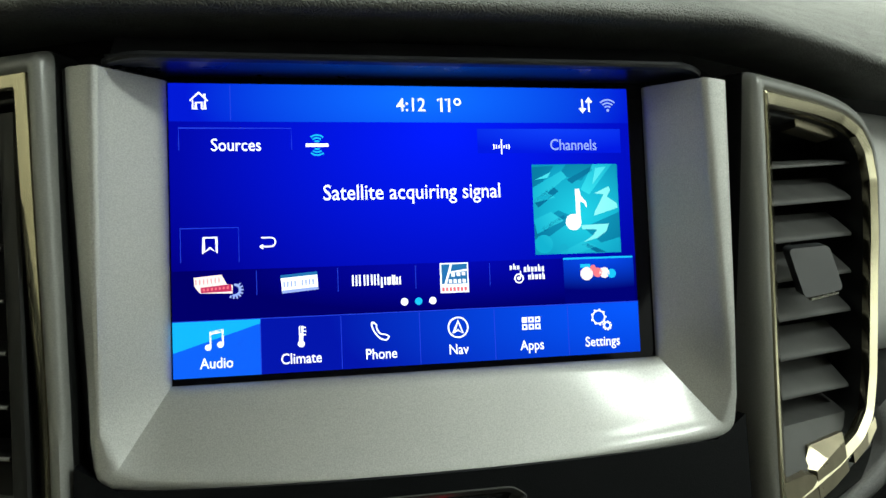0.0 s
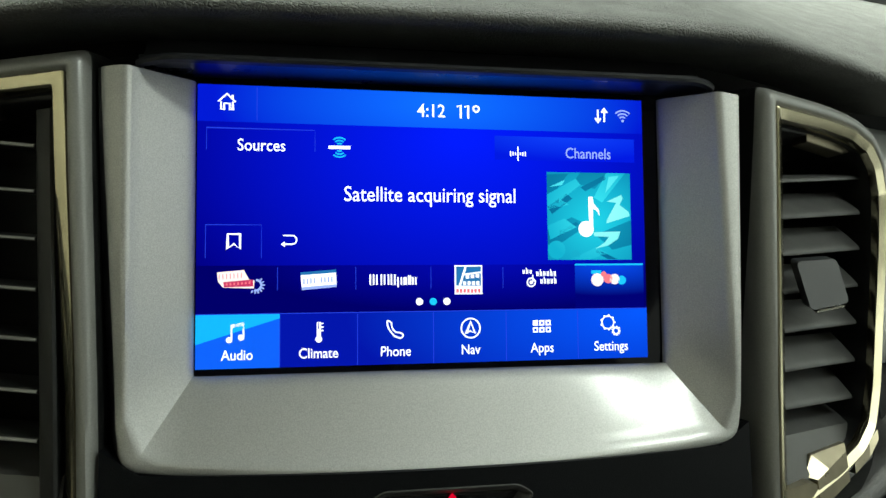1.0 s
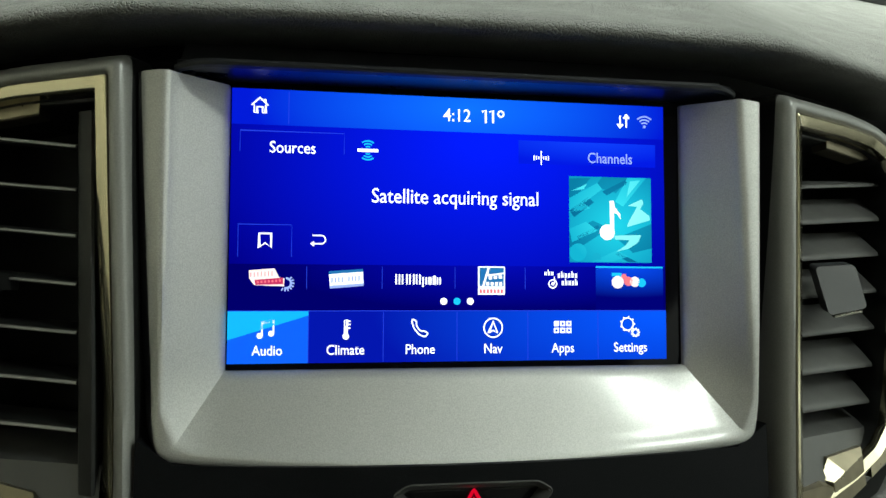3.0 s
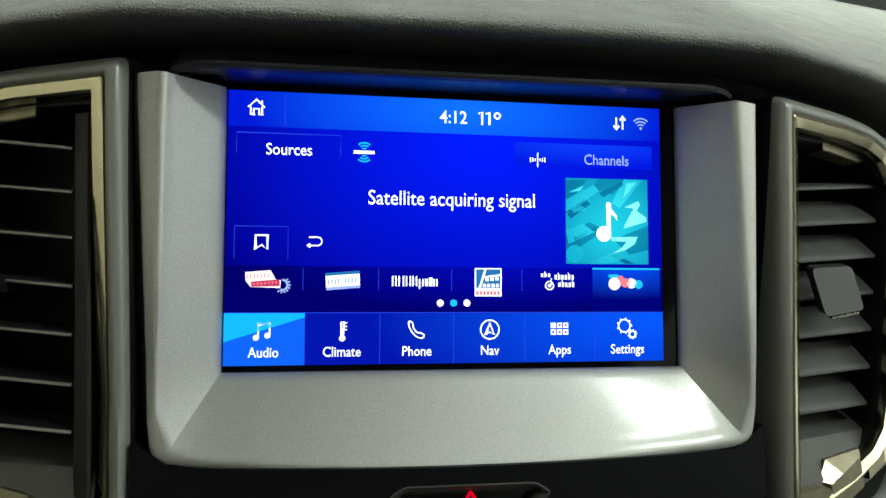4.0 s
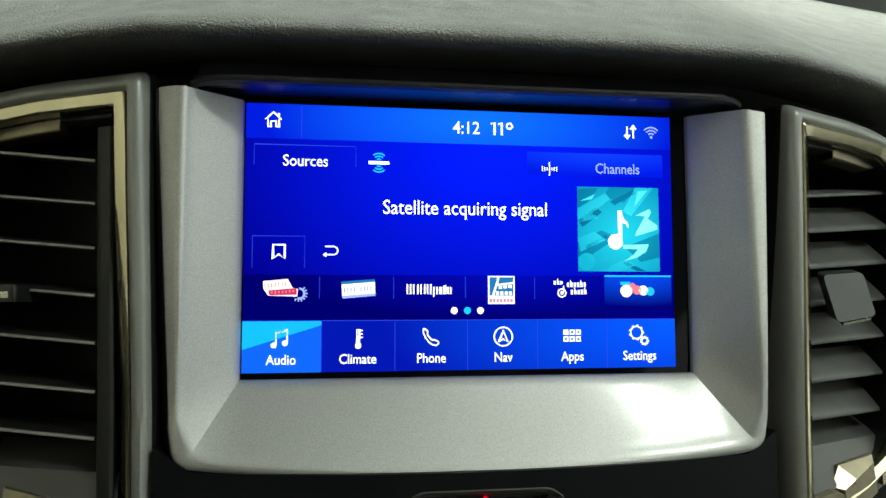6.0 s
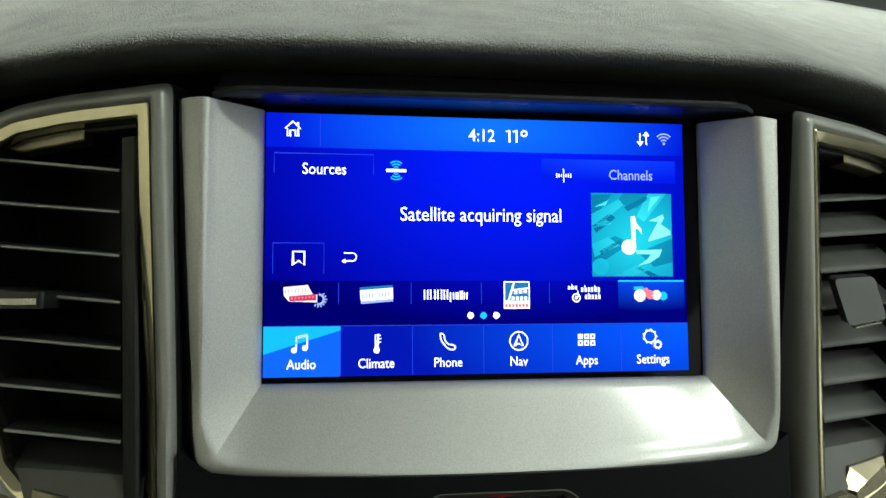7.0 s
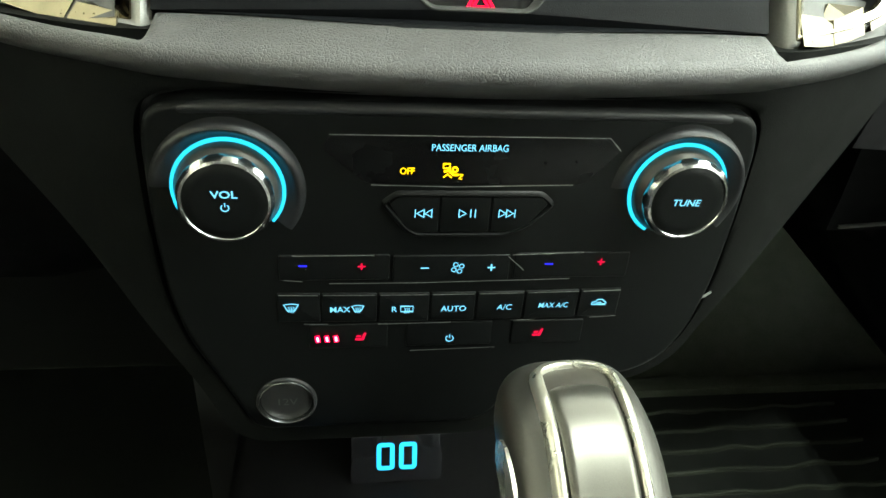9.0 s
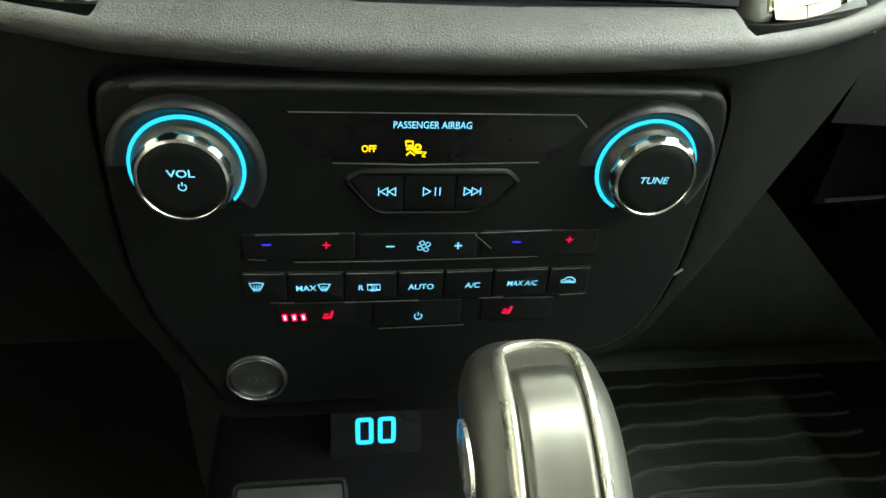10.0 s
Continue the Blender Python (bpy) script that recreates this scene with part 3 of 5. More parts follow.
    shape([(71.0, 10.4), (77.2, 13.2), (77.8, 11.6), (73.4, 3.9), (80.3, 6.4), (80.6, 4.6), (70.6, 1.6), (70.9, 3.0), (75.0, 10.0)], UI_TEAL[4], 4, "cover_shape")
    shape([(65, -2.0), (76.6, -1.6), (75.4, -4.6), (71.4, -7.2), (65.8, -8.6), (69.8, -6.0), (71.6, -3.8), (65.4, -3.6)], UI_TEAL[4], 4, "cover_shape")
    shape([(63.1, 12.2), (64.9, 12.4), (65.4, 9.6), (67.6, 7.0), (67.8, 4.6), (66.6, 6.6), (65.0, 7.4), (65.0, -1.0), (63.3, -1.0)], UI_WHITE, 5, "icon", "white music note")
    disc(62.0, -0.7, 3.2, UI_WHITE, 5, name="icon")
    # bookmark and back
    line([(-83.8, -12), (-83.8, 0.2), (-64, 0.2), (-64, -12)], 0.2, UI_LINE)
    icon(([(-76.0, -3.2), (-71.6, -3.2), (-71.6, -8.6), (-73.8, -6.8), (-76.0, -8.6)], 0.65, True), label="white bookmark icon")
    icon(([(-56.2, -3.7)] + arc(-52.9, -5.3, 1.6, 90, -90, 8) + [(-56.2, -6.9)], 0.55, False), ([(-55.6, -6.1), (-56.7, -6.9), (-55.6, -7.7)], 0.5, False), label="white return arrow icon")
    # preset row
    tile(-87, 87, -32.4, -14.8, UI_ROW, 1, "dark navy preset row")
    tile(57, 86, -32.4, -14.8, UI_FIELD, 2, "brighter preset field")
    line([(57, -14.9), (85.8, -14.9)], 0.7, UI_CYAN)
    for u in (-58.2, -29.5, -0.9, 27.5):
        line([(u, -15.5), (u, -24)], 0.22, UI_LINE)
    bar = lambda u, v, w, h, mat, k=4, lean=0.0: shape([(u, v), (u + w, v + lean * w), (u + w, v + h + lean * w), (u, v + h)], mat, k, "emblem")
    # white upper row over a crimson ribbon, a toothed wheel behind
    shape([(-79.6, -17.2), (-70.2, -16.4), (-69.6, -19.6), (-66.4, -20.2), (-66.6, -23.2), (-77.6, -22.8), (-77.4, -20.6), (-79.4, -20.4)], UI_CREAM, 3, "emblem", "white and crimson station emblem")
    shape([(-77.4, -20.8), (-67.0, -19.9), (-66.8, -22.4), (-77.2, -22.7)], UI_PINK, 4, "emblem")
    for d in range(7):
        bar(-79.0 + 1.3 * d, -19.8 + 0.1 * d, 0.28, 1.7, UI_SALMON, 4)
        bar(-76.6 + 1.35 * d, -22.1 + 0.1 * d, 0.7, 0.9, UI_SALMON, 5)
    for i in range(8):
        a = math.tau * (i - 5) / 15
        line([(-65.9 + 2.2 * math.cos(a), -22.0 + 2.2 * math.sin(a)), (-65.9 + 3.2 * math.cos(a), -22.0 + 3.2 * math.sin(a))], 0.55, UI_GREY, 3, name="emblem")
    disc(-65.9, -22.0, 2.3, UI_GREY, 3, 1.5, -110, 90, name="emblem")
    shape([(-49.9, -17.4), (-36.9, -16.4), (-36.6, -22.9), (-49.4, -24.0)], UI_WHITE, 3, "emblem", "white and blue plate-shaped station emblem")
    shape([(-49.9, -17.4), (-36.9, -16.4), (-36.85, -17.5), (-49.85, -18.5)], UI_DARKTEAL, 4, "emblem")
    shape([(-49.5, -22.9), (-36.65, -21.9), (-36.6, -22.9), (-49.4, -24.0)], UI_GREY, 4, "emblem")
    for d in range(9):
        if d != 4:
            bar(-48.9 + 1.28 * d, -21.8 + 0.1 * d, 0.55, 2.0, UI_GREY, 5)
    for d, (w, h, low) in enumerate(((1.9, 4.0, 0), (2.3, 4.0, 0), (2.1, 4.0, 0), (1.9, 4.0, 0), (1.9, 2.9, -1.0), (1.3, 2.9, 0), (1.3, 3.5, 0), (1.7, 2.9, 0))):
        u = (-24.4, -21.9, -19.0, -16.4, -13.9, -11.5, -9.8, -8.2)[d]
        bar(u, -22.3 + low, 0.62, h - low, UI_WHITE)
        bar(u + w - 0.62, -22.3, 0.62, h, UI_WHITE)
    tile(8.3, 19.2, -26.2, -15.0, UI_WHITE, 3, "white square station emblem")
    shape([(8.9, -15.5), (12.2, -15.5), (9.9, -22.8), (8.9, -22.8)], UI_DARKTEAL, 4, "emblem")
    shape([(13.0, -15.5), (18.7, -15.5), (18.7, -17.4), (12.4, -18.2)], UI_DARKTEAL, 4, "emblem")
    shape([(12.0, -18.9), (18.7, -18.1), (18.7, -22.9), (10.8, -22.9)], UI_DARKTEAL, 4, "emblem")
    for d in range(3):
        bar(12.6 + 2.0 * d, -20.2 + 0.2 * d, 1.4, 1.3, UI_WHITE, 5)
    for d in range(4):
        bar(11.6 + 1.75 * d, -22.6, 1.2, 1.4, UI_WHITE, 5)
    for d in range(7):
        bar(8.9 + 1.42 * d, -25.6, 1.0, 1.5, UI_SALMON, 4)
    # two short rows and a small cup-shaped ring
    for u, v, n, h in ((35.4, -18.4, 3, 1.5), (41.0, -19.4, 6, 1.9), (42.6, -22.4, 5, 1.9)):
        for d in range(n):
            bar(u + 1.42 * d, v, 0.42, h + (0.8 if d % 3 == 1 else 0), UI_WHITE)
            bar(u + 1.42 * d + 0.55, v, 0.40, h, UI_WHITE)
    disc(38.9, -21.8, 1.9, UI_WHITE, 4, 1.35, name="emblem")
    disc(38.9, -21.8, 0.7, UI_WHITE, 4, name="emblem")
    line([(39.6, -21.6), (39.6, -18.8)], 0.45, UI_WHITE, 4, name="emblem")
    tile(63.8, 68.0, -18.6, -17.2, UI_CYAN, 4)
    for u, v, r, m in ((66.3, -21.0, 2.6, UI_CREAM), (70.8, -20.6, 1.9, UI_SALMON), (73.6, -20.8, 2.1, UI_CREAM), (76.6, -21.2, 1.8, UI_CYAN), (69.0, -18.8, 1.2, UI_SALMON)):
        disc(u, v, r, m, 5, name="emblem")
    for u, m in ((-5.4, UI_WHITE), (-0.1, UI_CYAN), (5.2, UI_WHITE)):
        disc(u, -28.8, 1.4, m)
    # tabs
    edges = [-87, -57.3, -28.9, -0.1, 28.5, 57.7, 87]
    for i in range(6):
        tile(edges[i], edges[i + 1], -52.2, -32.5, UI_HERE if i == 0 else UI_TAB, 3, "brighter blue active tab" if i == 0 else "blue menu tab")
        if i:
            line([(edges[i], -33), (edges[i], -52)], 0.25, UI_LINE, 4)
    shape([(-87, -32.5), (-57.3, -32.5), (-57.3, -34.2), (-87, -43.4)], UI_HERE_TOP, 4, "tile", "cyan slanted upper half of the active tab")
    line([(-87, -32.5), (87, -32.5)], 0.3, UI_LINE, 5)
    icon(([(-74.4, -41.8), (-74.4, -36.9)], 0.6, False), ([(-70.2, -41.0), (-70.2, -36.1)], 0.6, False), ([(-74.7, -36.9), (-69.9, -36.0)], 1.2, False), (arc(-75.25, -41.8, 0.55, 0, 324, 9), 1.1, True), (arc(-71.05, -41.0, 0.55, 0, 324, 9), 1.1, True), label="white music note icon")
    icon(([(-43.7, -41.2), (-43.7, -35.9), (-42.7, -35.9), (-42.7, -41.2)], 0.45, False), ([(-43.2, -38.4), (-43.2, -42.4)], 1.0, False), ([(-42.6, -36.4), (-41.4, -36.4)], 0.5, False), ([(-42.6, -37.7), (-41.4, -37.7)], 0.5, False), ([(-42.6, -39.0), (-41.4, -39.0)], 0.5, False), (arc(-43.2, -42.2, 0.75, 0, 330, 10), 1.0, True), label="white thermometer icon")
    icon((spline([(-17.7, -35.9), (-16.2, -36.6), (-16.0, -38.2), (-14.6, -40.1), (-13.0, -40.4), (-11.7, -41.2), (-12.6, -42.4), (-15.0, -41.6), (-17.3, -38.6)], 3, True), 0.6, True), label="white telephone icon")
    icon((arc(14.4, -39.2, 3.7, 0, 348, 28), 0.6, True), ([(14.4, -36.8), (16.2, -41.3), (14.4, -40.2), (12.6, -41.3)], 0.6, True), label="white compass arrow icon")
    for i in range(6):
        u, v = 40.3 + 2.6 * (i % 3), -37.7 - 2.7 * (i // 3)
        icon(([(u - 0.75, v - 0.75), (u + 0.75, v - 0.75), (u + 0.75, v + 0.75), (u - 0.75, v + 0.75)], 0.62, True), label="white app grid icon")
    tile(39.5, 41.1, -38.5, -36.9, UI_WHITE, 5)
    for u, v, r in ((70.3, -38.0, 2.5), (73.7, -41.4, 1.2)):
        icon((arc(u, v, r, 0, 345, 24), 0.55, True), *[([(u + r * math.cos(a), v + r * math.sin(a)), (u + (r + 0.75) * math.cos(a), v + (r + 0.75) * math.sin(a))], 0.7, False) for a in [math.tau * i / 9 for i in range(9)]], label="white gear wheel icon")
    for s, u in (("Audio", -72.4), ("Climate", -43.3), ("Phone", -14.6), ("Nav", 14.3), ("Apps", 43.0), ("Settings", 71.5)):
        text(s, u, -47.5, 3.7, k=5)


# ---- the two tall air vents ----
VENT = mm([(119.6, 57.5), (140, 57), (165, 56.3), (188, 54), (205, 48), (216, 36), (220, 18), (217.5, -10), (212.5, -40), (207.5, -72), (201, -92.5), (188, -104.5), (167, -113), (143, -119.5), (115, -125), (114.6, -100), (115.6, -63), (117.2, -20), (118.8, 20)])
VENT_R = [5, 8, 8, 8, 7, 8, 8, 12, 12, 10, 8, 8, 8, 8, 5, 10, 20, 20, 20]


def mitred(loop, d):
    """A polygon moved inwards by d, corners kept sharp."""
    n, out = len(loop), []
    for i in range(n):
        a, b, c = (Vector(loop[k]) for k in (i - 1, i, (i + 1) % n))
        u, v = (b - a).normalized(), (c - b).normalized()
        nu, nv = Vector((u.y, -u.x)), Vector((v.y, -v.x))
        m = nu + nv
        out.append(b + m * (d / max(0.3, 1 + nu.dot(nv))))
    return out


def vent_loop(d):
    """The vent's outline moved inwards by d, corners rounded."""
    return rounded(mitred(VENT, d), [max(1.2, r - d * 450) * MM for r in VENT_R], 4)


def vent(side):
    """One vent; the other is its mirror image."""
    # the passenger's vent stands a little further out
    push = lambda x: x + (0.0062 if side > 0 else 0.0020) * max(0.0, 1 - 0.75 * (x - 0.115) / 0.105)
    # the driver's vent reaches a little higher
    lift = lambda z: 0.0 if side > 0 else 0.0026 * max(0.0, min(1.0, (z - 0.024) / 0.020))
    mirror = lambda q: Vector((side * push(q[0]), q[1] + recede(q[0]), q[2] + lift(q[2])))
    sink = 0.0 if side > 0 else 0.0010
    # towards the foot the frame turns its face away from the dash's middle
    turn = lambda q, d: (0.006 if side < 0 else 0.013) * max(0.0, min(1.0, (0.05 - q.y) / 0.11)) * (min(1.0, d / 0.0088) + 0.6 * max(0.0, d - 0.0092) / 0.005 if side < 0 else max(0.0, 1 - d / 0.0088))
    ring = lambda d, y: [mirror((q.x, y + turn(q, d), q.y)) for q in vent_loop(d)]
    loop = vent_loop(0)
    v = thing("air_vent", "tall dashboard air vent with silver and smoked-gold frame, " + ("vanes tilted down" if side > 0 else "vanes nearly level"), "air vent", (side * 0.15, -0.01, -0.118), "dashboard air vents")
    part("silver_frame", loft([ring(d, y) for d, y in ((0.0010, -0.0138), (0.0022, -0.0168), (0.0040, -0.0194), (0.0058, -0.0204), (0.0072, -0.0205), (0.0082, -0.0198), (0.0088, -0.0182))], closed=True), SILVER_DARK, v, "satin silver outer frame", smooth=60)
    part("frame_side", loft([ring(d, y) for d, y in ((-0.002, 0.003), (0.0, -0.009), (0.0004, -0.0120), (0.0010, -0.0138))], closed=True), DARK, v, "black side of the frame", smooth=60)
    part("gold_trim", loft([ring(d, y) for d, y in (((0.0088, -0.0180), (0.0092, -0.0197), (0.0100, -0.0201), (0.0136, -0.0182), (0.0141, -0.0170), (0.0143, -0.0140)) if side > 0 else ((0.0088, -0.0180), (0.0092, -0.0192), (0.0100, -0.0195), (0.0134, -0.0198), (0.0141, -0.0190), (0.0143, -0.0140)))], closed=True), GOLD, v, "smoked-gold inner trim", smooth=30)
    part("duct", loft([ring(d, y) for d, y in ((0.0140, -0.0150), (0.0150, -0.010), (0.0155, 0.034))] + [[mirror((0.17, 0.045, -0.03))] * len(loop)], closed=True), DARK, v, "black duct wall", smooth=30)
    inner = vent_loop(0.0153)

    def span(z):
        xs = []
        for a, b in zip(inner, inner[1:] + inner[:1]):
            if (a.y - z) * (b.y - z) < 0:
                xs.append(a.x + (b.x - a.x) * (z - a.y) / (b.y - a.y))
        return min(xs), max(xs)

    if side < 0:
        # upright dark bar between the vanes and the trim
        bar = []
        for k in range(13):
            z = 0.038 - 0.0112 * k
            edge = span(z)[0]
            bar.append([mirror((edge + d, y, z)) for d, y in ((0.0004, -0.004), (0.0006, -0.0122), (0.0016, -0.0132), (0.0066, -0.0126), (0.0076, -0.0112), (0.0078, -0.002))])
        part("upright_bar", loft(bar), DARK, v, "dark upright bar at the vanes' ends", smooth=50)
    tilt = radians(37 if side > 0 else 6)
    heights = (19.5, 4, -11.5, -27.5, -43.5, -59.5, -75) if side > 0 else (26, 10.5, -6, -23.4, -40.6, -58.2, -74.8)
    for n, h in enumerate(heights):
        a, b = span(h * MM)
        if side < 0:
            a += 0.008  # a dark gap towards the dash's middle
        rise = 0.10 * (h + 75) / 95 if side > 0 else 0.04 + 0.08 * (h + 75) / 100
        lean = tilt if side < 0 or n else radians(14)
        fy = -0.0085 if side > 0 else -0.0105
        prof = []
        for s, t in ((0, -0.0008), (-0.0005, -0.0004), (-0.0003, 0.0004), (0.0006, 0.0009), (0.003, 0.0010), (0.010, 0.0011), (0.019, 0.0006), (0.019, -0.0006), (0.010, -0.0011), (0.003, -0.0010)):
            prof.append((fy + s * math.cos(lean) - t * math.sin(lean), h * MM + s * math.sin(lean) + t * math.cos(lean)))
        bm = loft([[mirror((x, y, z + rise * (x - 0.135))) for y, z in prof] for x in (a + 0.0004, (2 * a + b) / 3, (a + 2 * b) / 3, b - 0.0012)], closed=True, caps=True)
        # driver's vanes are coloured darker for shade, their lit edges as pale strips
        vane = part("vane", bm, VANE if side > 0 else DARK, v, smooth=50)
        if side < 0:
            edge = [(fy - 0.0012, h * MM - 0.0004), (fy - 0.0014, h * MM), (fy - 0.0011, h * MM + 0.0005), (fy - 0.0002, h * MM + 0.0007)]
            part("lit_edge", loft([[mirror((x, y, z + rise * (x - 0.135))) for y, z in edge] for x in (a + 0.0004, (a + b) / 2, b - 0.0012)]), SILVER_DARK, vane, "pale strip for the light on the vane's front edge", smooth=60)
        if n == 3:
            # sliding tab on the middle vane
            if side > 0:
                corners = [Vector(q) for q in ((0.154, -0.0345), (0.1735, -0.0315), (0.1695, -0.0130), (0.1490, -0.0142))]

                def on_vane(a, b, w):
                    q = corners[0].lerp(corners[1], a).lerp(corners[3].lerp(corners[2], a), b)
                    return Vector((q.x, -0.0050 + 0.002 * b + 0.10 * (q.x - 0.161) - w, q.y - 0.35 * w))
                tab = part("slider_tab", plate(on_vane, rounded([(0, 0), (1, 0), (1, 1), (0, 1)], 0.13, 4), -0.0045, 0.0, 0.0), HOOD, v, "grey finger tab on the middle vane")
                part("chrome_edge", loft([[on_vane(a, b, w) for a in (0.14, 0.4, 0.6, 0.86)] for b, w in ((-0.015, -0.0030), (-0.065, -0.0028), (-0.085, -0.0014), (-0.075, -0.0002), (-0.02, 0.0002))]), CHROME_SOFT, tab, "thin chrome strip along the tab's edge")
            else:
                def on_vane(u, q, w):
                    return mirror((0.181 + u, fy - 0.003 + q, h * MM + 0.002 + w))
                tab = part("slider_tab", plate(on_vane, rounded([(-0.013, -0.010), (0.013, -0.010), (0.013, 0.012), (-0.013, 0.012)], 0.0025, 4), -0.0036, 0.0030, 0.0012), DARK, v, "black finger tab on the middle vane")
                part("chrome_edge", box(lambda u, q, w: on_vane(u, -0.0103 - w, q), -0.0108, 0.0108, -0.0022, 0.0002, 0.0, 0.0010), CHROME_SOFT, tab, "thin chrome strip along the tab's edge")
    # sloping shelf below the vanes and the cut gold pieces that stand on its lip
    wide = 0.1975 if side > 0 else 0.2000
    shelf = loft([[mirror((x, y, z - sink)) for x in (0.1275 + k, 0.145, 0.165, 0.185, wide - k)] for y, z, k in ((-0.0200, -0.1140, 0.0), (-0.0152, -0.1020, 0.001), (-0.0093, -0.0880, 0.002), (-0.0080, -0.0862, 0.002), (-0.0066, -0.0858, 0.0025), (0.0, -0.0835, 0.003), (0.012, -0.0795, 0.004))])
    part("shelf", shelf, VANE, v, "grey sloping shelf at the foot of the duct", smooth=25)
    # each piece: upper edge, keel and lower edge, from the dash's middle outwards
    pieces = ((((128.9, -103), (142.3, -101.8), (147, -104)), ((125.5, -103.5), (140.4, -102.8), (147.5, -104.5)), ((127, -116.5), (138, -115.5), (147, -113.8))),
              (((144.8, -102.2), (149.8, -94.1), (174.6, -92.4)), ((148.2, -102.8), (156.4, -99.5), (169.3, -94.2)), ((147.5, -113.4), (158, -110.6), (169.5, -106.2))),
              (((181, -96.1), (194.1, -92.2), (198, -90.5)), ((175.2, -96.6), (188, -92.5), (195, -88)), ((174, -104), (186, -98.6), (193.5, -92))))
    if side < 0:
        pieces = ((((128.5, -111), (133.5, -107.0), (143, -107.4)), ((127, -113), (135, -110.5), (142.5, -108.5)), ((127, -119), (138, -118), (147, -116))),
                  (((144, -106.4), (153.8, -96.6), (174.4, -93.4)), ((143.4, -107.4), (151, -100.6), (172.5, -99.4)), ((147.5, -115), (158, -112), (172, -107))),
                  (((177, -100), (188, -94.6), (195, -89.6)), ((176, -101), (186, -97), (192.5, -89.6)), ((174, -106), (186, -101), (193.5, -93))))
    for upper, keel, lower in pieces:
        rows = []
        for row, y in ((upper, -0.008), (upper, -0.0140), (keel, -0.0190), (lower, -0.0206), (lower, -0.010)):
            rows.append([mirror((p[0] * MM, y, p[1] * MM)) for p in row])
        bm = loft(rows)
        for k in (0, 2):
            bm.faces.new([bm.verts.new(r[k]) for r in rows])
        part("gold_facet", bm, FACET, v, "cut smoked-bronze ornament", smooth=8)
    for pts in (((136, 41), (136, 47), (158, 46.5), (158, 41)), ((158, 38), (158, 46.5), (190, 43.5), (196, 38), (186, 35.5))):
        bm = plate(lambda u, q, w: mirror((u, -0.006 - w, q)), mm(pts), -0.004, 0.0055, 0.001)
        part("gold_facet", bm, FACET if pts[0][0] > 150 else DARK, v, "faceted smoked-bronze ornament")


def outer_trim():
    # dash band beyond the vents
    for side, mat, label in ((1, SILVER, "satin silver decor panel beside the passenger's vent"), (-1, DARK, "black instrument surround beside the driver's vent")):
        rings = []
        for i in range(20):
            x = 0.212 + 0.57 * i / 19
            rings.append([Vector((side * x, y + recede(x) * 0.9, z)) for y, z in ((0.012, 0.058), (-0.002, 0.050), (-0.006, 0.02), (-0.008, -0.02), (-0.006, -0.045), (-0.002, -0.058), (0.012, -0.066))])
        single("decor_panel", loft(rings), mat, label, "dash trim", kind="structure", smooth=60)
        under = [[Vector((side * x, y + recede(x) * 0.9, z)) for y, z in ((0.014, -0.062), (-0.006, -0.072), (-0.010, -0.095), (-0.002, -0.125), (0.02, -0.150))] for x in (0.212 + 0.57 * i / 19 for i in range(20))]
        single("under_dash_panel", loft(under), MATT_BLACK, "matt black lower dashboard panel in shadow", "dash trim", kind="structure", smooth=60)


# ---- the lower control panel ----
UP, OUT = Vector((0, -0.4613, 0.8872)), Vector((0, -0.8872, -0.4613))
ORIGIN = Vector((0, 0.006, -0.149))
DRIVER = Vector((-0.038, -0.280, -0.172))  # the panel is drawn in towards the driver from here


def deck(u, v, w=0.0):
    """A point on the lower control panel: u right, v up along it, w out of it."""
    return DRIVER + 0.95 * (ORIGIN + Vector((u, 0, 0)) + UP * v + OUT * w - DRIVER)


PANEL = [(-112, 9.5), (112, 9.5), (127, 6), (130.5, -8), (131, -43), (129, -80), (123.5, -107), (115, -124), (102, -134), (86, -138), (40, -141), (20, -166), (-96, -166), (-107, -140), (-123, -107), (-129, -80), (-131, -43), (-130.5, -8), (-127, 6)]


def polar(loop, centre, n):
    """A closed 2D loop resampled at n even angles about a centre."""
    c, out = Vector(centre), []
    for i in range(n):
        d = Vector((math.cos(math.tau * i / n), math.sin(math.tau * i / n)))
        best = 0.0
        for a, b in zip(loop, loop[1:] + loop[:1]):
            a, e = Vector(a) - c, Vector(b) - Vector(a)
            det = e.x * d.y - e.y * d.x
            if abs(det) < 1e-12:
                continue
            k, r = (a.y * d.x - a.x * d.y) / det, (a.y * e.x - a.x * e.y) / det
            if -1e-9 <= k <= 1 + 1e-9 and r > best:
                best = r
        out.append(c + d * best)
    return out


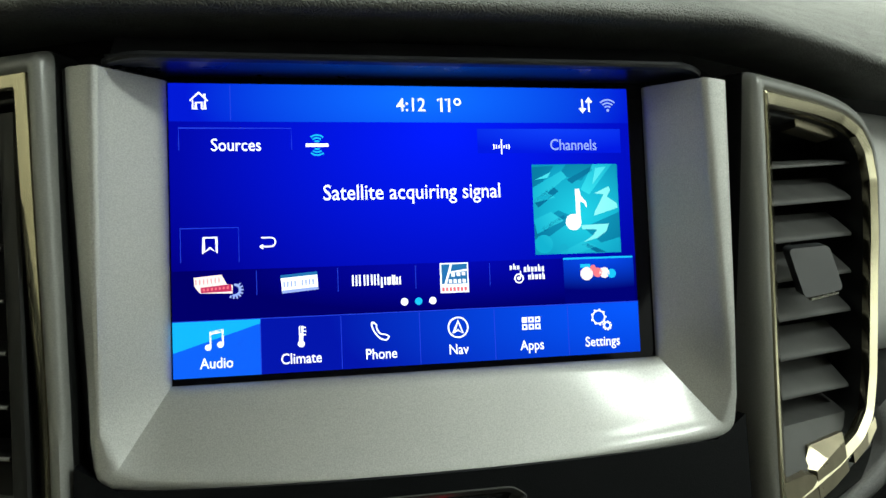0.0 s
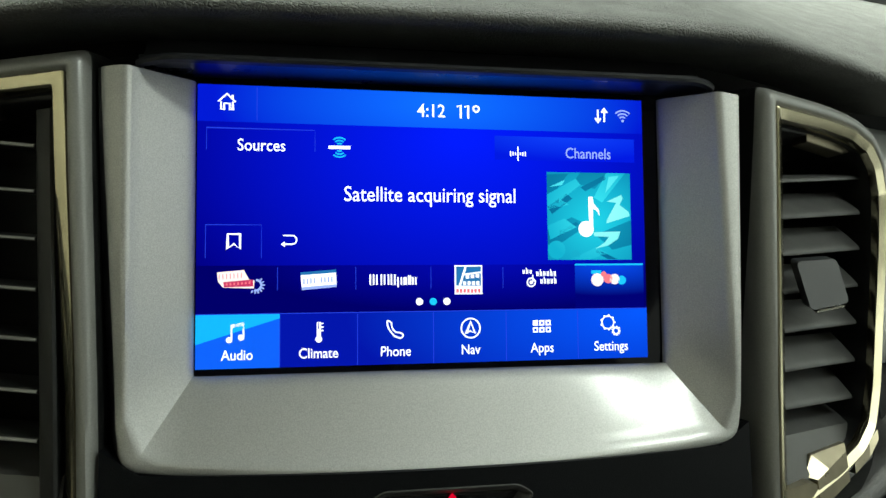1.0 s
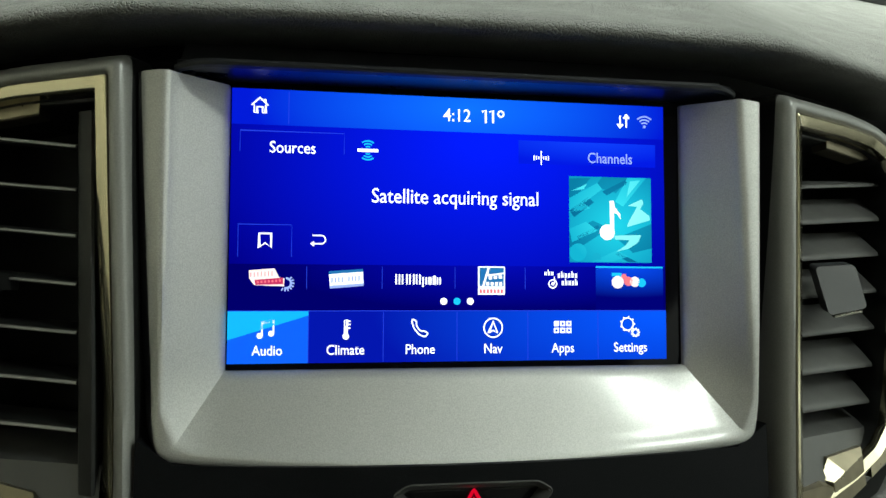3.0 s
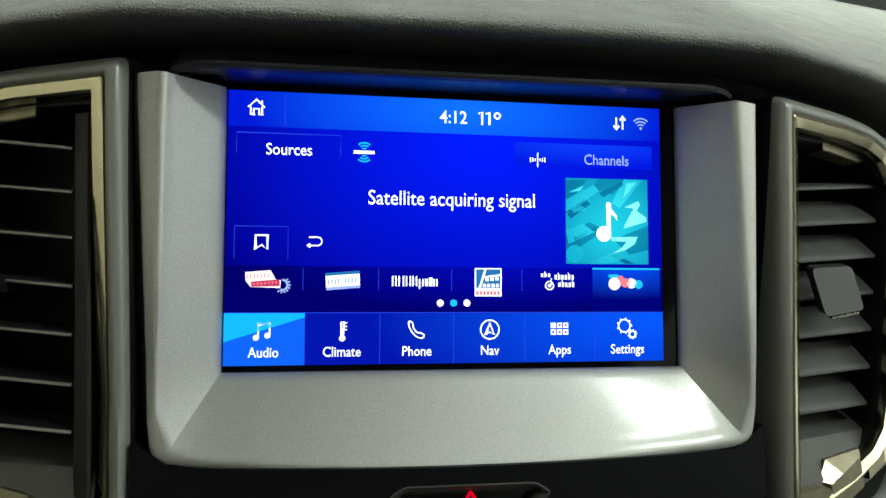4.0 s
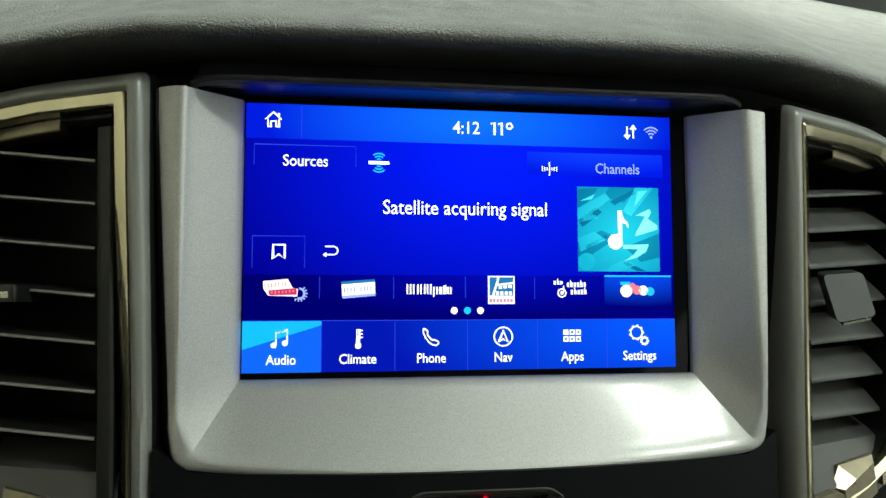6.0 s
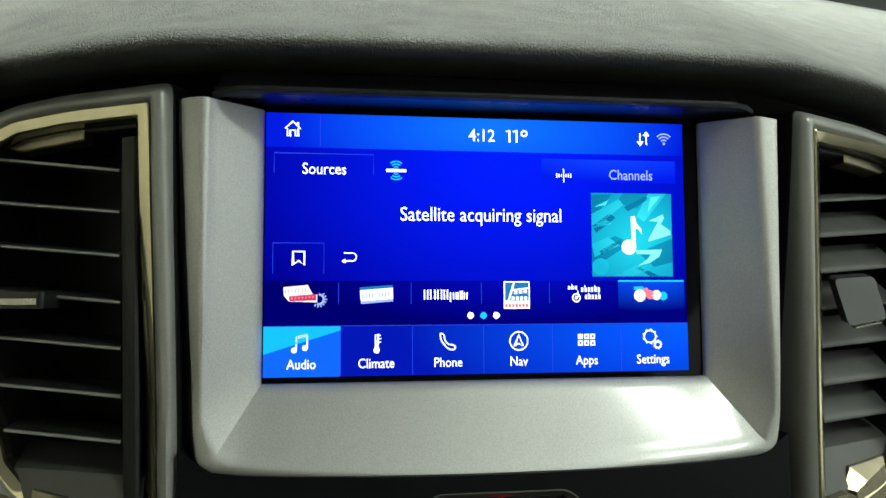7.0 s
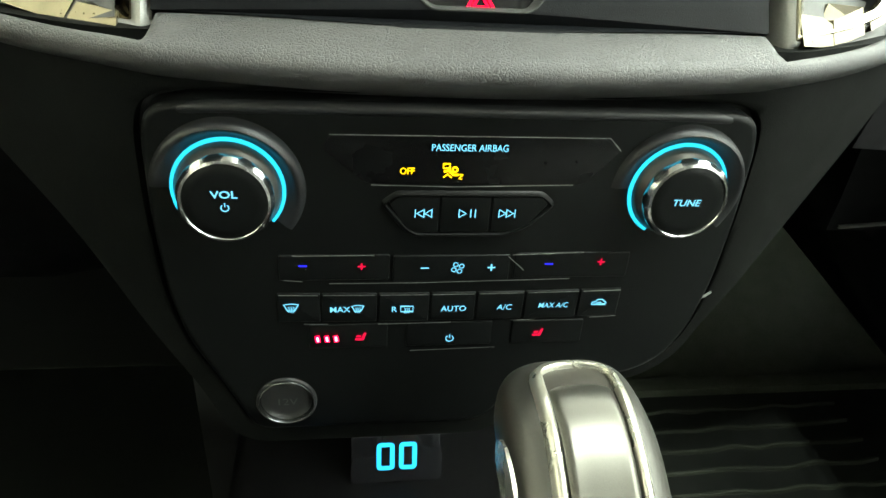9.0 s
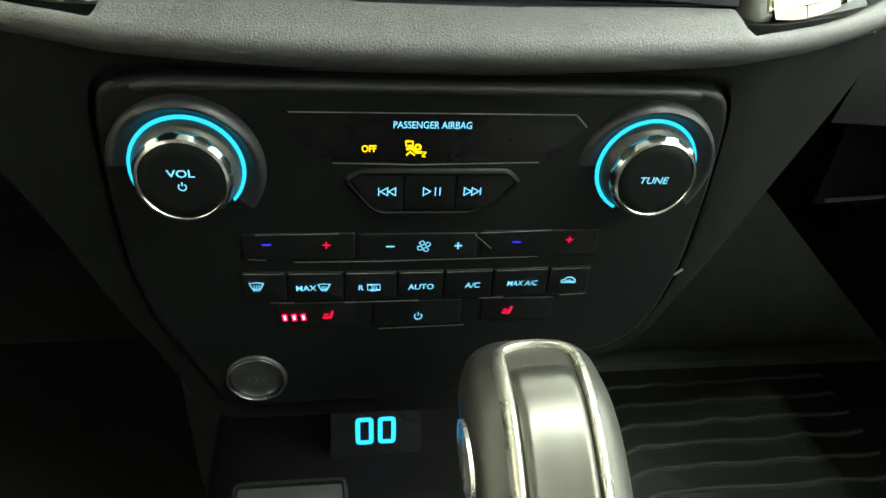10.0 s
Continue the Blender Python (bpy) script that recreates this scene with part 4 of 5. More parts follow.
def stack_body():
    # the soft-edged body round the panel, rolling away to the sides, with a shadow gap
    hole = rounded(mm([(u * 1.018, v + (1.8 if v > -50 else 0)) for u, v in PANEL]), 0.006, 3)
    outer = rounded(mm([(-235, 34), (235, 34), (208, -8), (168, -58), (135, -100), (123, -128), (106, -141), (88, -145), (45, -148), (30, -178), (-107, -178), (-120, -140), (-141, -100), (-166, -58), (-208, -8)]), 0.02, 4)
    a, b = polar(hole, (-0.01, -0.07), 220), polar(outer, (-0.01, -0.07), 220)

    def roll(u):
        k = max(0.0, abs(u) - 0.130)
        return 0.45 * (k * k / 0.04 if k < 0.02 else k - 0.01)
    rings = [[deck(q.x, q.y, -0.020) for q in a], [deck(q.x, q.y, -0.0062) for q in a]]
    for s in (0.0, 0.1, 0.25, 0.4, 0.55, 0.7, 0.85, 1.0):
        ring = [p.lerp(q, s) for p, q in zip(a, b)]
        rings.append([deck(q.x, q.y, (-0.0045 if s else -0.0050) - roll(q.x)) for q in (inset(ring, -0.0006) if not s else ring)])
    rings.append([deck(q.x, q.y, -0.055 - roll(q.x)) for q in b])
    single("centre_stack", loft(rings, closed=True), STACK, "dark textured plastic body of the centre stack", "dashboard", kind="structure", smooth=60)
    floor_plate = plate(deck, hole, -0.02, -0.012)
    single("stack_recess", floor_plate, DARK, "black recess behind the control panel", "dashboard", kind="structure")
    single("trim_clip", ribbon(deck, mm([(121, -91.5), (125, -90.6), (129, -88.2), (131.5, -86)]), 0.0016, -0.0030), EDGE, "thin bright trim joint on the centre stack's side", "dash trim", kind="structure")


def knob(panel, name, u, v, words, start=-40, end=205):
    at = shifted(deck, u, v)
    # brow-like collar above the knob; it dies away below, shaping the shade there
    brow = lambda x, y, w: at(x, y, w * (0.12 + 0.88 * max(0.0, min(1.0, 0.22 + y / 0.036 + 0.22 * x / 0.03))))
    part("knob_collar", lathe(brow, [(0.0312, 0.0000), (0.0306, 0.0030), (0.0297, 0.0054), (0.0284, 0.0064), (0.0272, 0.0056), (0.0256, 0.0026), (0.0240, 0.0010), (0.0230, 0.0005)], 40, -38, 178), COLLAR, panel, "charcoal raised collar round the knob", smooth=60)
    part("light_ring", lathe(at, [(0.0231, 0.0006), (0.0228, 0.0015), (0.0219, 0.0018), (0.0215, 0.0014)], 44, start, end), CYAN, panel, "glowing ice-blue ring", smooth=60)
    k = thing(name, f"round {words} knob with chrome rim and black face", "knob", deck(u, v, 0.0), "control knobs")
    wave = lambda a, r, w: 0.00038 * math.cos(9 * a) if 0.0078 < w < 0.0112 and r > 0.017 else 0.0
    part("skirt", lathe(at, [(0.0214, 0.0), (0.0211, 0.0022), (0.0200, 0.0042), (0.0187, 0.0066)]), SILVER_KNOB, k, "satin silver tapered skirt", smooth=60)
    part("rim", lathe(at, [(0.0186, 0.0065), (0.0191, 0.0078), (0.0190, 0.0104), (0.0179, 0.0122), (0.0168, 0.0127), (0.0163, 0.0121)], 96, wave=wave), CHROME, k, "faceted bright chrome rim", smooth=25)
    part("face", lathe(at, [(0.0164, 0.0120), (0.0161, 0.0124), (0.012, 0.0126), (0.0001, 0.0127)]), PANEL_BLACK, k, "black round face", smooth=60)
    return k, at


def control_panel():
    p = thing("control_panel", "gloss black radio and climate control panel with lit symbols", "control panel", deck(0, -0.166, 0))
    part("faceplate", plate(deck, rounded(mm(PANEL), [0.009] * len(PANEL), 4), -0.012, 0.0, 0.0034), PANEL_BLACK, p, "black plastic faceplate")
    # the lip is paler than the faceplate, for overhead light on its edge
    lip = [(9.4, -0.0036), (9.0, -0.0012), (8.0, 0.0006), (6.6, 0.0014), (5.2, 0.0011), (4.2, 0.0002), (3.9, -0.0006)]
    def on_lip(u, v, w):
        k = max(0.0, (abs(u) - 96) / 26)
        return deck(u * MM, (v - 3.0 * k * k) * MM, w - (w + 0.0012) * min(1.0, k * k))
    part("upper_lip", loft([[on_lip(u, v, w) for v, w in lip] for u in (-122, -119, -115, -110, -104, -98, -60, 0, 60, 98, 104, 110, 115, 119, 122)]), COLLAR, p, "rolled upper lip of the panel, paler for the light it catches", 60)
    k, at = knob(p, "volume_knob", -0.0980, -0.0285, "volume")
    part("lettering", lettering("VOL", at, 0, 0.0036, 0.0031, 0.0130, stretch=1.2, weight=0.00008), CYAN_TEXT, k, 'lit text reading "VOL"', 0)
    bm = ribbon(at, [(0.0015 * math.sin(radians(a)), -0.0020 + 0.0015 * math.cos(radians(a))) for a in range(35, 330, 18)], 0.0005, 0.0130)
    ribbon(at, [(0, -0.0016), (0, 0.0002)], 0.0005, 0.0130, bm=bm)
    part("power_symbol", bm, CYAN_TEXT, k, "lit power symbol", 0)
    k, at = knob(p, "tune_knob", 0.0970, -0.0280, "tuning", 8, 240)
    part("lettering", lettering("TUNE", at, -0.0012, 0.0, 0.0031, 0.0130, stretch=1.1, slant=0.15, weight=0.00006), CYAN_TEXT, k, 'lit text reading "TUNE"', 0)

    def words(s, u, v, h, mat, w=0.0006, stretch=1.0, slant=0.0, weight=0.00004):
        part("lettering", lettering(s, deck, u * MM, v * MM, h * MM, w, stretch=stretch, slant=slant, weight=weight), mat, p, f'lit text reading "{s}"', 0)

    def symbol(bands, mat, label, w=0.0006):
        bm = bmesh.new()
        for pts, width, closed in bands:
            ribbon(deck, mm(pts), width * MM, w, closed, bm=bm)
        part("symbol", bm, mat, p, label, 0)

    def disc(u, v, r, n=14):
        return [(u + r * math.cos(math.tau * i / n), v + r * math.sin(math.tau * i / n)) for i in range(n)]

    # indicator window, media buttons
    win = mm([(-57, -4), (60, -4), (66.5, -10), (53, -25.4), (-42, -25.4), (-60, -10)])
    part("indicator_window", plate(deck, rounded(win, 0.002, 3), -0.002, 0.0003, 0.0002), GLOSS_SOFT, p, "gloss black indicator window")
    # bright lines painted in where the moulding edges catch light
    for pts in ([(-57, -3.7), (61, -3.5), (66.5, -9)], [(-40, -25.9), (-5, -26.6), (48, -25.4)]):
        part("edge_glint", ribbon(deck, mm(pts), 0.0004, 0.0007), EDGE, p, "fine bright line for the light on a moulding edge", 0)
    words("PASSENGER AIRBAG", 1.0, -8.9, 3.0, CYAN_TEXT, stretch=0.84)
    words("OFF", -25, -19.6, 2.9, AMBER, stretch=0.85, weight=0.0001)
    symbol([([(-9.8, -18), (-9.8, -16), (-7, -16), (-7, -18)], 0.7, True), (disc(-4.8, -18.6, 1.1), 0.9, True), ([(-9.6, -19.6), (-7.4, -19), (-5.4, -21), (-3, -21)], 1.2, False), ([(-9.6, -22.4), (-8, -20.6), (-6, -22.4)], 0.7, False), ([(-2.8, -20.8), (-1.4, -20.8), (-2.8, -23), (-1.4, -23)], 0.55, False)], AMBER, "lit amber airbag warning symbol")
    media = mm([(-35, -34.5), (-29, -29.8), (35, -29.8), (40.5, -35), (31, -45), (20, -50.3), (-20, -50.3), (-25, -47)])
    part("media_frame", loft([[deck(q.x, q.y, w) for q in inset(rounded(media, 0.002, 3), d)] for d, w in ((-0.0012, 0.0001), (-0.0002, 0.0016), (0.0006, 0.0018), (0.0012, 0.0006))], closed=True), PANEL_BLACK, p, "raised rim round the media buttons", 60)
    for u0, u1, b0, b1 in ((-32, -10.4, -23.5, -10.4), (-9.8, 12.2, -9.8, 12.2), (12.8, 38, 12.8, 27)):
        part("media_button", plate(deck, rounded(mm([(u0, -34.6), (u0 + 3 if u0 < -20 else u0, -31.5), (u1 - 3 if u1 > 30 else u1, -31.5), (u1, -34.8), (b1, -48.4), (b0, -48.4)]), 0.0008, 2), -0.002, 0.0012, 0.0005), PANEL_BLACK, p, "black media button")
    tri = lambda u, s: [(u, -39 + 1.9), (u + 3.1 * s, -39), (u, -39 - 1.9)]
    symbol([(tri(-17.0, -1), 0.5, True), (tri(-13.6, -1), 0.5, True), ([(-20.8, -37), (-20.8, -41)], 0.5, False)], CYAN_TEXT, "lit skip-back symbol", 0.0016)
    symbol([(tri(-1.6, 1), 0.5, True), ([(3.6, -37), (3.6, -41)], 0.55, False), ([(5.6, -37), (5.6, -41)], 0.55, False)], CYAN_TEXT, "lit play and pause symbol", 0.0016)
    symbol([(tri(16.2, 1), 0.5, True), (tri(19.6, 1), 0.5, True), ([(23.4, -37), (23.4, -41)], 0.5, False)], CYAN_TEXT, "lit skip-forward symbol", 0.0016)
    # temperature and fan rockers
    for u0, u1, v0, v1 in ((-80, -31, -73.5, -60.2), (-29.5, 24.5, -74.8, -60.8), (26.5, 82, -73.5, -59.8)):
        part("rocker_button", plate(deck, rounded(mm([(u0, v0), (u1, v0), (u1, v1), (u0, v1)]), 0.0012, 3), -0.002, 0.0009, 0.0006), PANEL_BLACK, p, "black rocker button")
    for pts in ([(-74, -60.0), (-38, -59.9)], [(25, -60.3), (58.5, -59.2)], [(-78, -72.6), (-70, -73.4)], [(-58, -74.6), (-20, -74.8), (20, -74.2), (54, -73.6)], [(23, -61), (31, -68.5)]):
        part("edge_glint", ribbon(deck, mm(pts), 0.00035, 0.0018), EDGE, p, "fine bright line for the light on a moulding edge", 0)
    for u, v, mat in ((-69.5, -65.2, BLUE_LIT), (42.8, -65.4, BLUE_LIT), (-15.2, -66.9, CYAN_TEXT)):
        symbol([([(u - 1.9, v), (u + 1.9, v)], 0.7, False)], mat, "lit minus sign", 0.0018)
    for u, v, mat in ((-43.6, -65.7, RED_SEAT), (67.9, -64.5, RED_SEAT), (15.7, -67.0, CYAN_TEXT)):
        symbol([([(u - 1.8, v), (u + 1.8, v)], 0.75, False), ([(u, v - 1.8), (u, v + 1.8)], 0.75, False)], mat, "lit plus sign", 0.0018)
    symbol([([(0.0 + 0.5 * math.cos(a) + 1.5 * math.cos(a) + 1.1 * math.cos(b), -67.0 + 2.0 * math.sin(a) + 1.1 * math.sin(b)) for b in [math.tau * i / 10 for i in range(10)]], 0.42, True) for a in (0.5, 2.07, 3.64, 5.21)], CYAN_TEXT, "lit fan symbol", 0.0018)
    # climate keys
    cuts = [-82, -62, -36, -11.5, 10.5, 34, 61, 82]
    for a, b in zip(cuts, cuts[1:]):
        lift = lambda u: 0.9 * (u / 80) ** 2
        pts = [(a + 0.4, -97.2 + lift(a)), (b - 0.4, -97.2 + lift(b)), (b - 0.4, -81.2 + lift(b)), (a + 0.4, -81.2 + lift(a))]
        key = part("climate_key", plate(deck, rounded(mm(pts), 0.0008, 3), -0.002, 0.0010, 0.0006), PANEL_BLACK, p, "black climate key")
        part("edge_glint", ribbon(deck, mm([(a + 1.2, -81.5 + lift(a)), (b - 1.2, -81.5 + lift(b))]), 0.0004, 0.0019), EDGE, key, "fine bright line for the light on the key's edge", 0)
    for pts in ([(-70, -96.8), (-59, -97)], [(-36, -97.6), (-1, -97.4)], [(28, -97), (40, -96.6)], [(68, -96.2), (81, -95.6)], [(-20, -114), (22, -113.2)]):
        part("edge_glint", ribbon(deck, mm(pts), 0.00035, 0.0022), EDGE, p, "fine bright line for the light on a moulding edge", 0)

    def screen_sign(u, v, rear=False, s=1.0):
        w = 3.2 * s
        body = [(u - w, v + 1.9 * s), (u + w, v + 1.9 * s), (u + w * (1 if rear else 0.5), v - 1.5 * s), (u - w * (1 if rear else 0.5), v - 1.5 * s)]
        if not rear:
            body[1:1] = [(u, v + 2.4 * s)]
        return [(body, 0.5, True)] + [([(u + d, v + 0.9 * s), (u + d + 0.3, v - 0.8 * s), (u + d - 0.2, v - 2.6 * s)], 0.4, False) for d in (-1.1 * s, 0, 1.1 * s)]
    symbol(screen_sign(-75.4, -87.6), CYAN_TEXT, "lit windscreen defrost symbol", 0.0021)
    symbol(screen_sign(-45.2, -88.7, s=0.85), CYAN_TEXT, "lit windscreen defrost symbol", 0.0021)
    symbol(screen_sign(-22.4, -89.4, True, 0.9), CYAN_TEXT, "lit rear window heater symbol", 0.0021)
    words("MAX", -53.4, -89.1, 3.0, CYAN_TEXT, 0.0021)
    words("R", -28.4, -89.5, 3.0, CYAN_TEXT, 0.0021)
    words("AUTO", -0.2, -89.7, 3.0, CYAN_TEXT, 0.0021)
    words("A/C", 24.2, -89.4, 3.0, CYAN_TEXT, 0.0021, slant=0.1)
    words("MAX A/C", 48.2, -88.8, 2.8, CYAN_TEXT, 0.0021, stretch=0.9, slant=0.15)
    symbol([([(67.4, -88.6), (67.8, -87.4), (69.3, -87), (70.3, -85.8), (72.6, -85.8), (73.8, -87), (74.6, -87.4), (74.6, -88.6)], 0.6, True), ([(69.6, -87.6), (72.4, -87.6), (71.6, -86.9)], 0.4, False)], CYAN_TEXT, "lit recirculation car symbol", 0.0021)
    # seat heating row
    for u0, u1 in ((-68, -31), (-22, 20), (30, 66)):
        part("seat_key", plate(deck, rounded(mm([(u0, -112.5), (u1, -112.5), (u1, -98.6), (u0, -98.6)]), 0.001, 3), -0.002, 0.0007, 0.0005), PANEL_BLACK, p, "black key")
    for d in (-63.9, -59.6, -55.3):
        symbol([([(d - 0.3, -104.2), (d + 0.3, -108.2)], 2.3, False)], RED_LIT, "bright red level lamp", 0.0016)
        symbol([([(d - 0.2, -104.9), (d + 0.2, -107.5)], 1.1, False)], RED_CORE, "pale hot core of the level lamp", 0.0018)
    for u in (-44.2, 42.6):
        symbol([([(u - 2.2, -106.8), (u + 1.4, -106.8), (u + 2.6, -103)], 1.3, False), ([(u - 1.6, -105), (u + 0.6, -105)], 1.2, False)], RED_SEAT, "lit red seat heating symbol", 0.0016)
    symbol([([(-0.8 + 1.8 * math.sin(radians(a)), -107.6 + 1.8 * math.cos(radians(a))) for a in range(35, 330, 18)], 0.5, False), ([(-0.8, -107.2), (-0.8, -105)], 0.5, False)], CYAN_TEXT, "lit power symbol", 0.0016)


# ---- below the stack: socket, console, gear lever, footwell (world frame) ----
def in_world(name, bm, mat, label, category, kind="", smooth=40):
    ob = new(name, mesh_of(bm, name, mat, smooth))
    BASE[ob.name] = Vector((0, 0, 0))
    return tagged(ob, label, category, "", kind)


def world_thing(name, label, category, base, group="", kind=""):
    ob = new(name)
    ob.empty_display_size = 0.02
    ob.matrix_world = Matrix.Translation(base)
    BASE[ob.name] = Vector(base)
    return tagged(ob, label, category, group, kind)


def block(x0, x1, y0, y1, z0, z1, r=0.01, bm=None):
    """A rounded box in the world, its top edges bevelled."""
    return plate(lambda u, v, w: Vector((u, v, w)), rounded([(x0, y0), (x1, y0), (x1, y1), (x0, y1)], r * 1.5, 4), z0, z1, r, bm=bm)


def socket():
    at = shifted(deck, -0.080, -0.1455)
    s = thing("power_socket", "round 12 volt socket cap with chrome ring, unlit", "power socket", deck(-0.08, -0.1455, 0))
    part("ring", lathe(at, [(0.0150, -0.001), (0.0149, 0.0010), (0.0143, 0.0016), (0.0136, 0.0016)]), COLLAR, s, "charcoal outer ring", 60)
    part("chrome_lip", lathe(at, [(0.0137, 0.0014), (0.0136, 0.0021), (0.0132, 0.0022), (0.0129, 0.0014), (0.0128, -0.0005)]), CHROME, s, "thin worn chrome lip", 60)
    part("cap", lathe(at, [(0.0129, -0.0004), (0.0120, 0.0006), (0.007, 0.0010), (0.0001, 0.0011)]), DARK, s, "black cap", 60)
    part("lettering", lettering("12V", at, 0, 0, 0.0042, 0.0013, stretch=1.1), VANE, s, 'grey text reading "12V"', 0)


def console():
    single_floor = block(-0.125, 0.125, -0.75, 0.06, 0.40, 0.555, 0.012)
    in_world("centre_console", single_floor, CONSOLE, "black plastic centre console between the seats", "console", "structure")
    d = world_thing("digit_display", "small black display with two lit blue digits", "display", (-0.0175, -0.03, 0.555))
    face = lambda u, v, w: Vector((-0.0175 + u, -0.03 - w * 0.94, 0.5735 + v * 0.94 + w * 0.34 - v * 0.0)) + Vector((0, 0.34 * v, 0))
    part("housing", plate(face, rounded([(-0.03, -0.02), (0.03, -0.02), (0.03, 0.022), (-0.03, 0.022)], 0.004), -0.02, 0.0, 0.002), GLOSS, d, "gloss black housing")
    for u in (-0.0072, 0.0072):
        w, h = 0.0043, 0.0082
        digit = ribbon(face, rounded([(u - w, -h), (u + w, -h), (u + w, h), (u - w, h)], 0.0016, 3), 0.0030, 0.0004, closed=True)
        part("digit", digit, DIGIT, d, 'lit blue digit reading "0"', 0)
    s = world_thing("switch_panel", "small console switch panel with grey rim and two lit blue symbols", "switch panel", (-0.066, -0.10, 0.555))
    top = lambda u, v, w: Vector((-0.066 + u, -0.105 + v, 0.609 + 0.25 * v + w))
    part("body", plate(top, rounded([(-0.033, -0.05), (0.033, -0.05), (0.030, 0.012), (-0.030, 0.012)], 0.005), -0.06, 0.0, 0.001), DARK, s)
    part("rim", loft([[top(q.x, q.y, w) for q in inset(rounded([(-0.033, -0.05), (0.033, -0.05), (0.030, 0.012), (-0.030, 0.012)], 0.005), dd)] for dd, w in ((0.0, -0.001), (0.0004, 0.0016), (0.0022, 0.0018), (0.003, 0.0))], closed=True), PLASTIC, s, "grey rim", 60)
    for u in (-0.004, 0.012):
        part("symbol", ribbon(top, [(u + 0.0032 * math.cos(a), -0.006 + 0.0032 * math.sin(a)) for a in [math.tau * i / 12 for i in range(12)]], 0.0012, 0.0004, closed=True), DIGIT, s, "lit blue symbol", 0)


def gear_lever():
    """A broad silver knob that lies along the car, with a bright loop let into its top."""
    cx, top = 0.0365, 0.7492
    g = world_thing("gear_lever", "satin silver gear lever knob with bright metal loop on its top", "gear lever", (cx, -0.19, 0.555))
    rows = [(-0.1235, 0.013, 0.014), (-0.1250, 0.0195, 0.0085), (-0.1285, 0.0240, 0.0040), (-0.1340, 0.0268, 0.0015), (-0.142, 0.0280, 0.0004), (-0.155, 0.0287, 0.0), (-0.167, 0.0289, 0.0014), (-0.18, 0.0287, 0.0052), (-0.195, 0.0281, 0.0115), (-0.21, 0.0272, 0.0190), (-0.224, 0.0255, 0.0270), (-0.234, 0.022, 0.0335), (-0.240, 0.013, 0.0390)]
    rows = [tuple(q) for q in spline([Vector(r) for r in rows], 3)]

    def section(y, half, drop, grow=0.0):
        out = []
        for i in range(40):
            a = math.tau * i / 40
            c, s = math.cos(a), math.sin(a)
            x = cx + (half + grow) * math.copysign(abs(c) ** 0.62, c)
            low = 0.026
            z = top - drop - 0.022 + (0.022 if s > 0 else low) * math.copysign(abs(s) ** 0.75, s) * (1 - drop / 0.05) + grow * s
            out.append(Vector((x, y, z)))
        return out
    part("knob", loft([section(*r) for r in rows], closed=True, caps=True), SILVER_KNOB, g, "satin silver knob", 60)
    # height of the knob's top
    drops = [(r[0], r[2]) for r in rows]

    def crown(x, y):
        for (ya, da), (yb, db) in zip(drops, drops[1:]):
            if yb <= y <= ya:
                dd = da + (db - da) * (ya - y) / (ya - yb)
                c = min(1.0, abs(x - cx) / 0.0284) ** (1 / 0.62)
                return top - dd - 0.022 + 0.022 * max(0.0, 1 - c * c) ** 0.375 * (1 - dd / 0.05)
        return top - 0.02
    loop = [(cx - 0.0152, -0.236)] + [(cx - 0.0152, -0.225 + 0.0065 * i) for i in range(12)] + [(cx - 0.0148, -0.1435), (cx - 0.0125, -0.1395), (cx - 0.006, -0.1372), (cx, -0.1367), (cx + 0.006, -0.1372), (cx + 0.0125, -0.1395), (cx + 0.0148, -0.1435)] + [(cx + 0.0152, -0.1535 - 0.0065 * i) for i in range(12)] + [(cx + 0.0152, -0.236)]
    pts = [Vector(q) for q in spline([Vector(q) for q in loop], 2)]
    rings = []
    for i, q in enumerate(pts):
        t = (pts[min(i + 1, len(pts) - 1)] - pts[max(i - 1, 0)]).normalized()
        n = Vector((-t.y, t.x))
        ring = []
        for d, h in ((-0.0020, -0.003), (-0.0018, 0.0020), (-0.0009, 0.0030), (0.0007, 0.0031), (0.0020, 0.0022), (0.0034, -0.001)):
            p = q + n * d
            ring.append(Vector((p.x, p.y, crown(p.x, p.y) + h)))
        rings.append(ring)
    part("metal_loop", loft(rings), CHROME_SOFT, g, "bright polished metal loop", 50)
    # inside the loop: far pocket with painted shade, then the thumb panel with rounded edges
    pocket = [[Vector((cx + 0.0128 * (k / 6 - 1), y, crown(cx + 0.0128 * (k / 6 - 1), y) + 0.0004)) for k in range(13)] for y in (-0.1385, -0.142, -0.146, -0.152)]
    part("pocket", loft(pocket), POCKET, g, "pocket at the loop's far end, coloured dark brown for its shade", 60)
    grid = []
    for i in range(33):
        y = -0.1482 - 0.0895 * (i / 32) ** 1.3
        rise = 0.0022 * min(1.0, 1 - (1 - min(1.0, i / 6)) ** 2)
        row = []
        for k in range(17):
            s = k / 8 - 1
            edge = max(0.0, abs(s) - 0.80) / 0.20
            x = cx + 0.0123 * s
            row.append(Vector((x, y + 0.0022 * (1 - s ** 4) - 0.0022, crown(x, y) + 0.0002 + rise * (1 - edge ** 2.5))))
        grid.append(row)
    part("thumb_panel", loft(grid), THUMB, g, "satin silver panel inside the loop", 60)
    side = [Vector((cx - 0.0292, -0.172 + 0.017 * math.cos(a), 0.7265 + 0.010 * math.sin(a))) for a in [math.tau * i / 20 for i in range(20)]]
